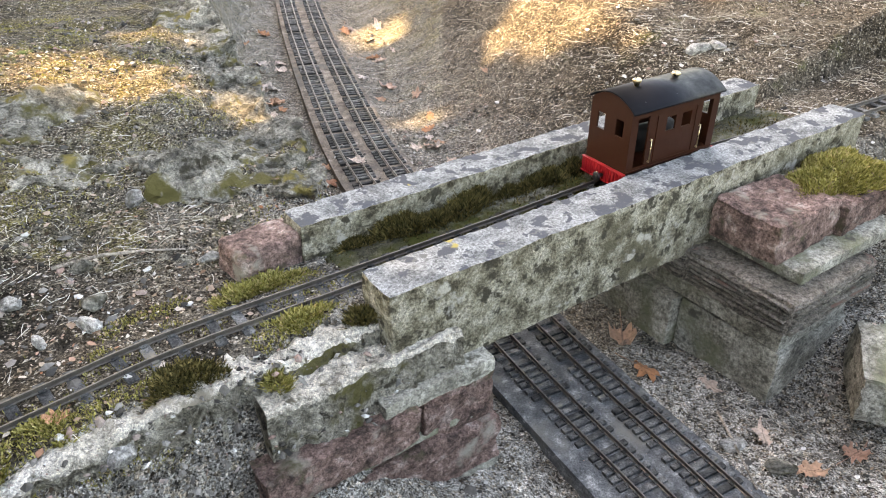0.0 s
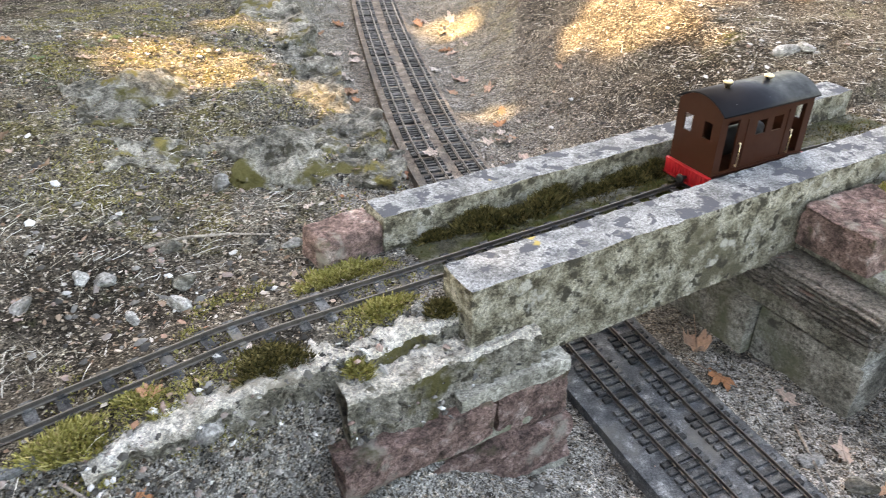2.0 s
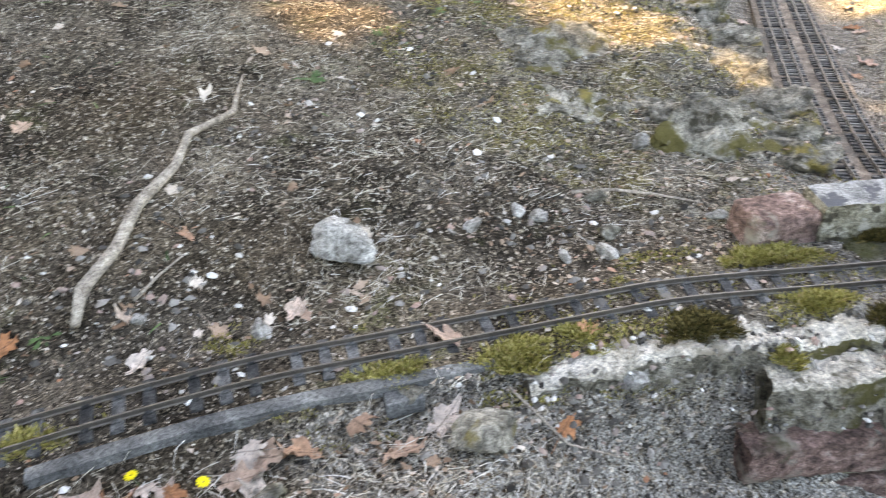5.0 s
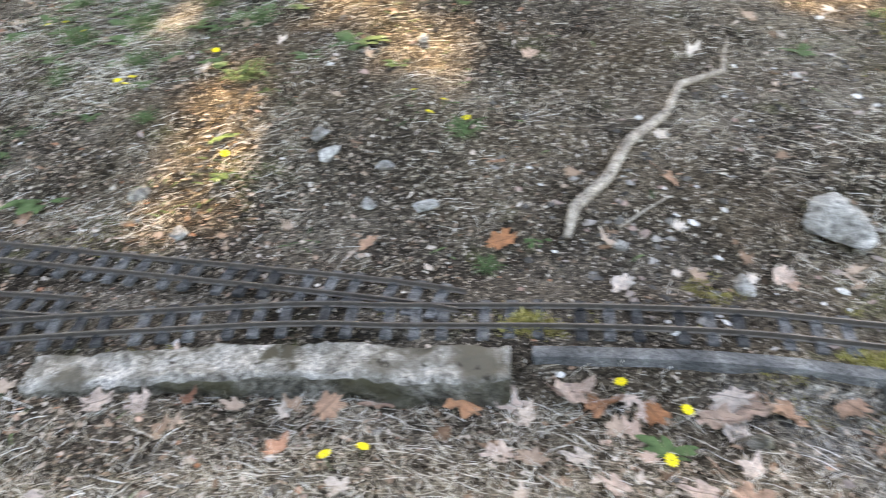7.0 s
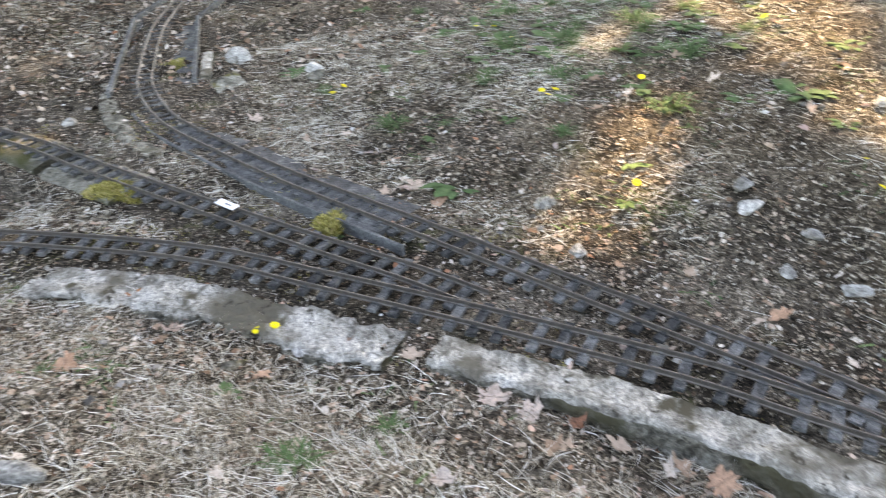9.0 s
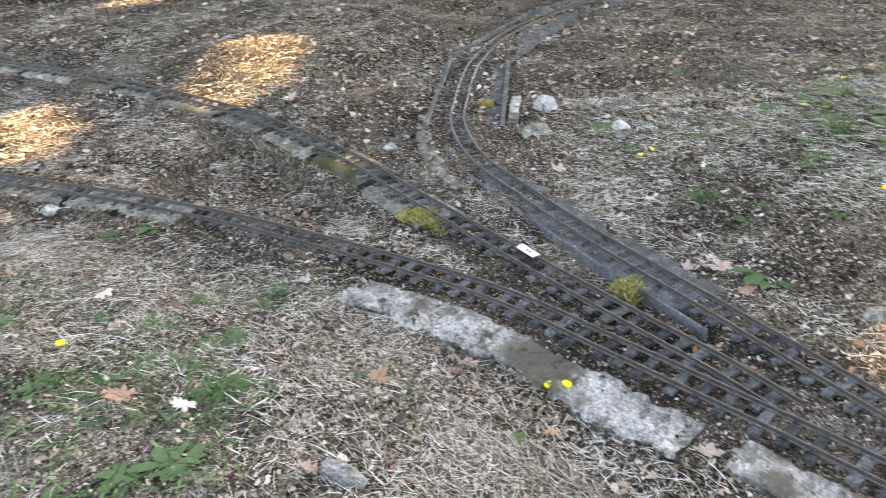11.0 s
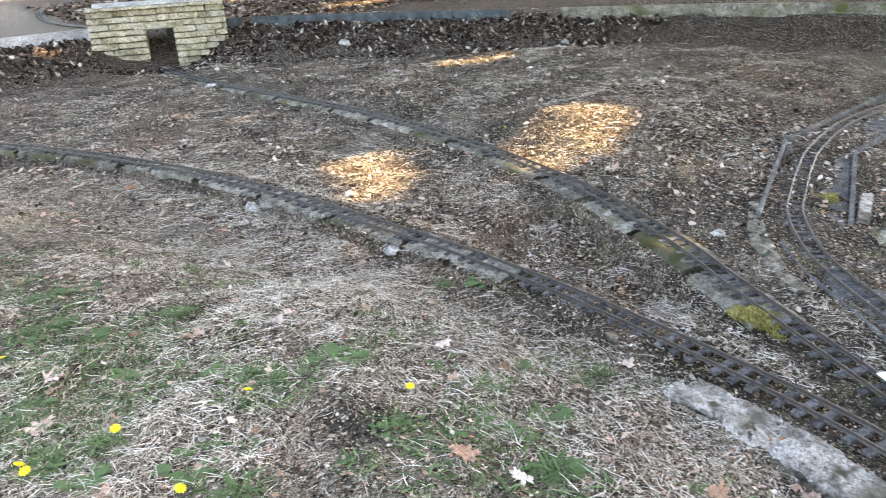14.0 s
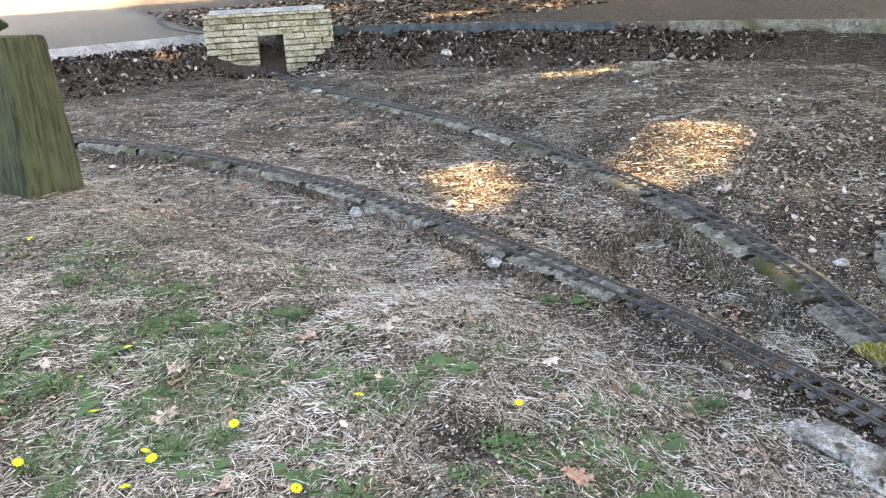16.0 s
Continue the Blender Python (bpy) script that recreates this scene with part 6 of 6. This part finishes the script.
small_leaves = []
for k in range(190):
    zone = k % 5
    x, y = [(random.uniform(-2.4, -0.7), random.uniform(-2.6, 0.2)), (random.uniform(-1.2, -0.55), random.uniform(-0.3, 0.55)), (random.uniform(-2.9, -0.6), random.uniform(0.3, 2.0)),
            (random.uniform(-4.8, -2.3), random.uniform(-4.8, -1.2)), (random.uniform(-0.75, 0.25), random.uniform(1.9, 4.0))][zone]
    d, dl = clear_of_tracks(np.array([x]), np.array([y]))
    if d[0] > 0.07 and dl[0] > 0.16 and off_bridge(np.array([x]), np.array([y]))[0]:
        small_leaves.append((x, y, random.uniform(0.012, 0.03), 20))

rnd_l = random.Random(31)
for k in range(170):
    if k < 26:
        x, y, r = rnd_l.gauss(-0.84, 0.13), rnd_l.gauss(0.27, 0.13), rnd_l.uniform(0.026, 0.046)
    elif k < 120:
        x, y, r = rnd_l.uniform(-2.6, -0.75), rnd_l.uniform(-0.9, 1.3), rnd_l.uniform(0.011, 0.025)
    else:
        x, y, r = rnd_l.uniform(-4.2, -1.0), rnd_l.uniform(-4.0, -0.9), rnd_l.uniform(0.014, 0.030)
    d, dl = clear_of_tracks(np.array([x]), np.array([y]))
    if d[0] > 0.085 and dl[0] > 0.4 and off_bridge(np.array([x]), np.array([y]))[0]:
        if k < 26:
            drop_leaf(x, y, r, None, "curled pinkish-brown fallen leaf among the litter", 24)
        else:
            small_leaves.append((x, y, r, 24))
leaf_carpet(small_leaves, "small crumpled brown leaves scattered among the litter")

ROCK_SHAPES = [rock_mesh("stone", 0.017, (M_ROCK, M_GROCK, M_ROCK, M_ROCK)[i % 4], i + 1, 0.6, 0.35, 3) for i in range(8)]
for k, (x, y) in enumerate(STONES_NORTH + STONES_MID + STONES_SOUTH):
    far = math.hypot(x + 0.5, y + 0.5)
    s = random.uniform(0.015, 0.028) * (1.0 if far < 2.2 else 1.5 if far < 4 else 2.6)
    ob = tagged(new("stone", ROCK_SHAPES[k % 8]), "small weathered stone half sunk in the soil", "stone", "loose stones")
    ob.matrix_basis = pose(x, y, hz(x, y) + s * 0.25, random.uniform(-15, 15), random.uniform(-15, 15), random.uniform(0, 360)) @ Matrix.Diagonal((s / 0.017 * random.uniform(0.9, 1.5), s / 0.017, s / 0.017, 1))
tagged(part("rock", rock_mesh("rock", 0.062, M_ROCK, 12, 0.62, 0.45, 4), None, pose(-0.925, 0.668, 0.085, 6, -4, 25)), "pale pitted lump of limestone beside the track", "rock")
tagged(part("rock", rock_mesh("rock", 0.050, M_GROCK, 14, 0.6, 0.3, 3), None, pose(-0.555, 0.470, 0.022, 0, 0, 60)), "rounded purple-grey rock below the track ledge", "rock")
tagged(part("rock", rock_mesh("rock", 0.060, M_ROCK, 15, 0.6, 0.4, 3), None, pose(-2.98, -0.95, 0.06, 0, 0, 10)), "pale blue-grey rock inside the curve", "rock")
tagged(part("stone_block", rough_block("stone_block", (0.055, 0.03, 0.028), M_PLANKG, 9, 0.002, 0.006, 0.005), None, pose(-0.674, 0.462, 0.030, 0, 0, 42)), "small blue-grey block below the edging board", "block")
for x, y, sx, sy, sz, turn, tilt in ((-0.54, 1.49, 0.42, 0.22, 0.10, 8, -4), (-0.42, 1.36, 0.30, 0.12, 0.07, 4, 5), (-0.92, 1.58, 0.26, 0.20, 0.17, 35, 9), (-0.56, 1.78, 0.36, 0.18, 0.10, 112, -5),
                                     (-0.70, 2.08, 0.44, 0.20, 0.11, 117, -4), (-0.84, 2.46, 0.50, 0.18, 0.12, 113, -4), (-0.78, 1.34, 0.18, 0.12, 0.07, 20, 6)):
    me = rough_block("bank_rock", (sx * 1.1, sy * 1.15, sz), M_GROCK, sx * 70 + turn, 0.022, 0.010, 0.014, None, 11.0, 1.2)
    tagged(part("bank_rock", me, None, pose(x, y, hz(x, y) - sz * 0.43, tilt, tilt * 0.7, turn)), "grey rock outcrop with moss on the cutting bank", "rock")


# flowers and weeds
def flower_mesh():
    bm = bmesh.new()
    for ring, (n, r, z) in enumerate(((11, 0.0125, 0.0), (8, 0.008, 0.0018))):
        for i in range(n):
            a = 2 * math.pi * i / n + ring * 0.3
            d, s = Vector((math.cos(a), math.sin(a), 0)), Vector((-math.sin(a), math.cos(a), 0))
            p = [d * 0.0015 + Vector((0, 0, z)), d * r * 0.6 + s * 0.0023 + Vector((0, 0, z + 0.002)), d * r + s * 0.0016 + Vector((0, 0, z + 0.0015)), d * r - s * 0.0016 + Vector((0, 0, z + 0.0015)), d * r * 0.6 - s * 0.0023 + Vector((0, 0, z + 0.002))]
            bm.faces.new([bm.verts.new(q) for q in p])
    return from_bm("petals", bm, M_YELLOW)


PETALS = flower_mesh()
STEM = tube("stem", [(0, 0, -0.05), (0.003, 0.001, -0.025), (0, 0, 0)], [0.0011, 0.001, 0.0009], M_GREEN, 5)
for x, y in FLOWERS_NORTH + FLOWERS_MID + FLOWERS_SOUTH:
    up = random.uniform(0.012, 0.03)
    f = tagged(empty("yellow_flower", pose(x, y, hz(x, y) + up, random.uniform(-25, 25), random.uniform(-25, 25), random.uniform(0, 360))), "small yellow daisy-like flower on a thin stem", "flower", "yellow flowers")
    f.scale = (0.7, 0.7, 0.7)
    part("petals", PETALS, f)
    part("stem", STEM, f)


def weed_mesh(seed, n, size, grassy):
    rnd = random.Random(seed)
    vs, fs = [(0.0, 0.0, 0.0)], []
    for i in range(n):
        a, L = rnd.uniform(0, 6.28), size * rnd.uniform(0.55, 1.1)
        rise = rnd.uniform(0.5, 1.4) if grassy else rnd.uniform(0.08, 0.5)
        w = L * (0.035 if grassy else rnd.uniform(0.13, 0.24))
        ox, oy = rnd.uniform(-0.5, 0.5) * size * 0.7, rnd.uniform(-0.5, 0.5) * size * 0.7
        d, s = (math.cos(a), math.sin(a)), (-math.sin(a), math.cos(a))
        b = len(vs)
        for f, ww, zz in ((0.05, 0.3, 0.0), (0.35, 0.85, 0.55), (0.6, 1.0, 0.85), (0.85, 0.6, 0.85), (1.0, 0.05, 0.7)):
            for sg in (-1, 1):
                vs.append((ox + d[0] * L * f + s[0] * w * ww * sg, oy + d[1] * L * f + s[1] * w * ww * sg, zz * rise * L * 0.5 + abs(sg * ww) * w * 0.15))
        fs += [(0, b, b + 1)] + [(b + 2 * k, b + 2 * k + 1, b + 2 * k + 3, b + 2 * k + 2) for k in range(4)]
    return mesh_of("weed", vs, fs, M_GREEN, True)


WEED_SHAPES = [weed_mesh(i, (22, 26, 18, 60, 24, 70)[i], 0.034, i in (3, 5)) for i in range(6)]
for k, (x, y) in enumerate(WEEDS_NORTH + WEEDS_MID + WEEDS_SOUTH):
    s = random.uniform(0.7, 1.35) * (1.0 if y > -1.2 else 1.15)
    ob = tagged(new("weed", WEED_SHAPES[k % 6]), "low green weed with narrow leaves among dry grass", "weed", "green weeds")
    ob.matrix_basis = pose(x, y, hz(x, y) - 0.002, 0, 0, random.uniform(0, 360)) @ Matrix.Diagonal((s, s, s, 1))


def sprig_want(x, y):
    a = np.exp(-(((x + 0.80) / 0.50) ** 2 + ((y + 2.1) / 0.9) ** 2)) + 1.0 * np.exp(-(((x + 2.7) / 0.7) ** 2 + ((y - 0.15) / 0.45) ** 2)) + 0.9 * np.exp(-(((x + 3.2) / 0.8) ** 2 + ((y - 0.9) / 0.5) ** 2)) + 0.35 * np.exp(-(((x + 1.9) / 0.5) ** 2 + ((y + 0.1) / 0.3) ** 2)) \
        + 0.3 * np.exp(-(((x + 1.2) / 0.3) ** 2 + ((y - 1.7) / 0.4) ** 2)) + 0.30 * np.exp(-(((x + 1.3) / 0.6) ** 2 + ((y + 1.5) / 0.6) ** 2))
    n = value_noise(x, y, 7.0, 71) + 0.5 * value_noise(x, y, 18.0, 72)
    return np.clip(a, 0, 1) * step01(-0.1, 0.4, n) * (clear_of_tracks(x, y)[0] > 0.1)


dry_grass(110000, 81, [(-1.8, -0.2, -3.4, -0.9, 0.6), (-4.0, -0.8, -0.7, 2.2, 0.4)], (0.012, 0.032), (0.002, 0.0055), "low_weeds", "low green weeds spreading through the dry lawn", M_GREEN, sprig_want, 0.7)

rnd_w = np.random.default_rng(97)
wx, wy = rnd_w.uniform(-4.0, -0.3, 6500), rnd_w.uniform(-3.3, 2.0, 6500)
hit = rnd_w.uniform(0, 1, 6500) < sprig_want(wx, wy) * 0.55
for k, (x, y) in enumerate(zip(wx[hit][:240], wy[hit][:240])):
    s = random.uniform(0.45, 1.1)
    ob = tagged(new("weed", WEED_SHAPES[k % 6]), "small green weed rosette in the dry lawn", "weed", "green weeds")
    ob.matrix_basis = pose(x, y, hz(x, y) - 0.002, 0, 0, random.uniform(0, 360)) @ Matrix.Diagonal((s, s, s, 1))

rnd_s = random.Random(58)
for k in range(75):
    x, y, s = rnd_s.gauss(-2.62, 0.38), rnd_s.gauss(0.12, 0.27), rnd_s.uniform(0.9, 1.9)
    if clear_of_tracks(np.array([x]), np.array([y]))[0][0] < 0.12:
        continue
    ob = tagged(new("weed", WEED_SHAPES[k % 6]), "leafy green weed on the slope above the junction", "weed", "green weeds")
    ob.matrix_basis = pose(x, y, hz(x, y) - 0.002, 0, 0, rnd_s.uniform(0, 360)) @ Matrix.Diagonal((s, s, s, 1))

# twigs
tagged(part("fallen_branch", tube("fallen_branch", [(-1.175, 0.335, 0.066), (-1.215, 0.385, 0.085), (-1.226, 0.47, 0.108), (-1.272, 0.56, 0.128), (-1.278, 0.66, 0.152), (-1.33, 0.75, 0.166), (-1.318, 0.86, 0.168), (-1.375, 0.93, 0.168), (-1.44, 1.02, 0.168)],
                                  [0.007, 0.011, 0.0105, 0.011, 0.0085, 0.008, 0.006, 0.0045, 0.002], M_TWIG, 9)), "bare crooked grey branch lying on the slope", "branch")
for pts, r in (([(-0.665, 1.038, 0.052), (-0.597, 1.075, 0.055), (-0.522, 1.09, 0.056), (-0.454, 1.095, 0.056)], 0.004), ([(0.556, 1.085, -0.325), (0.56, 0.98, -0.322), (0.548, 0.863, -0.294)], 0.003),
               ([(-1.145, 0.421, 0.064), (-1.138, 0.471, 0.082), (-1.139, 0.524, 0.086)], 0.003), ([(-0.56, 0.55, 0.03), (-0.46, 0.52, 0.0), (-0.38, 0.55, -0.02), (-0.30, 0.52, -0.05)], 0.0022)):
    tagged(part("twig", tube("twig", pts, [r * (1 - 0.2 * i) for i in range(len(pts))], M_TWIG, 6)), "thin dry twig lying on the ground", "twig")

# card between the rails
card = tagged(empty("label_card", pose(-1.932, -0.849, 0.064, 2, 3, 48)), "small white card with faint grey bars between the rails", "card")
part("card", box("card", 0.055, 0.020, 0.0015, M_CARD, (0, 0, 0), 0.0004), card)
part("print_bar", box("print_bar", 0.018, 0.004, 0.0004, M_INK, (0.004, 0, 0.001)), card)
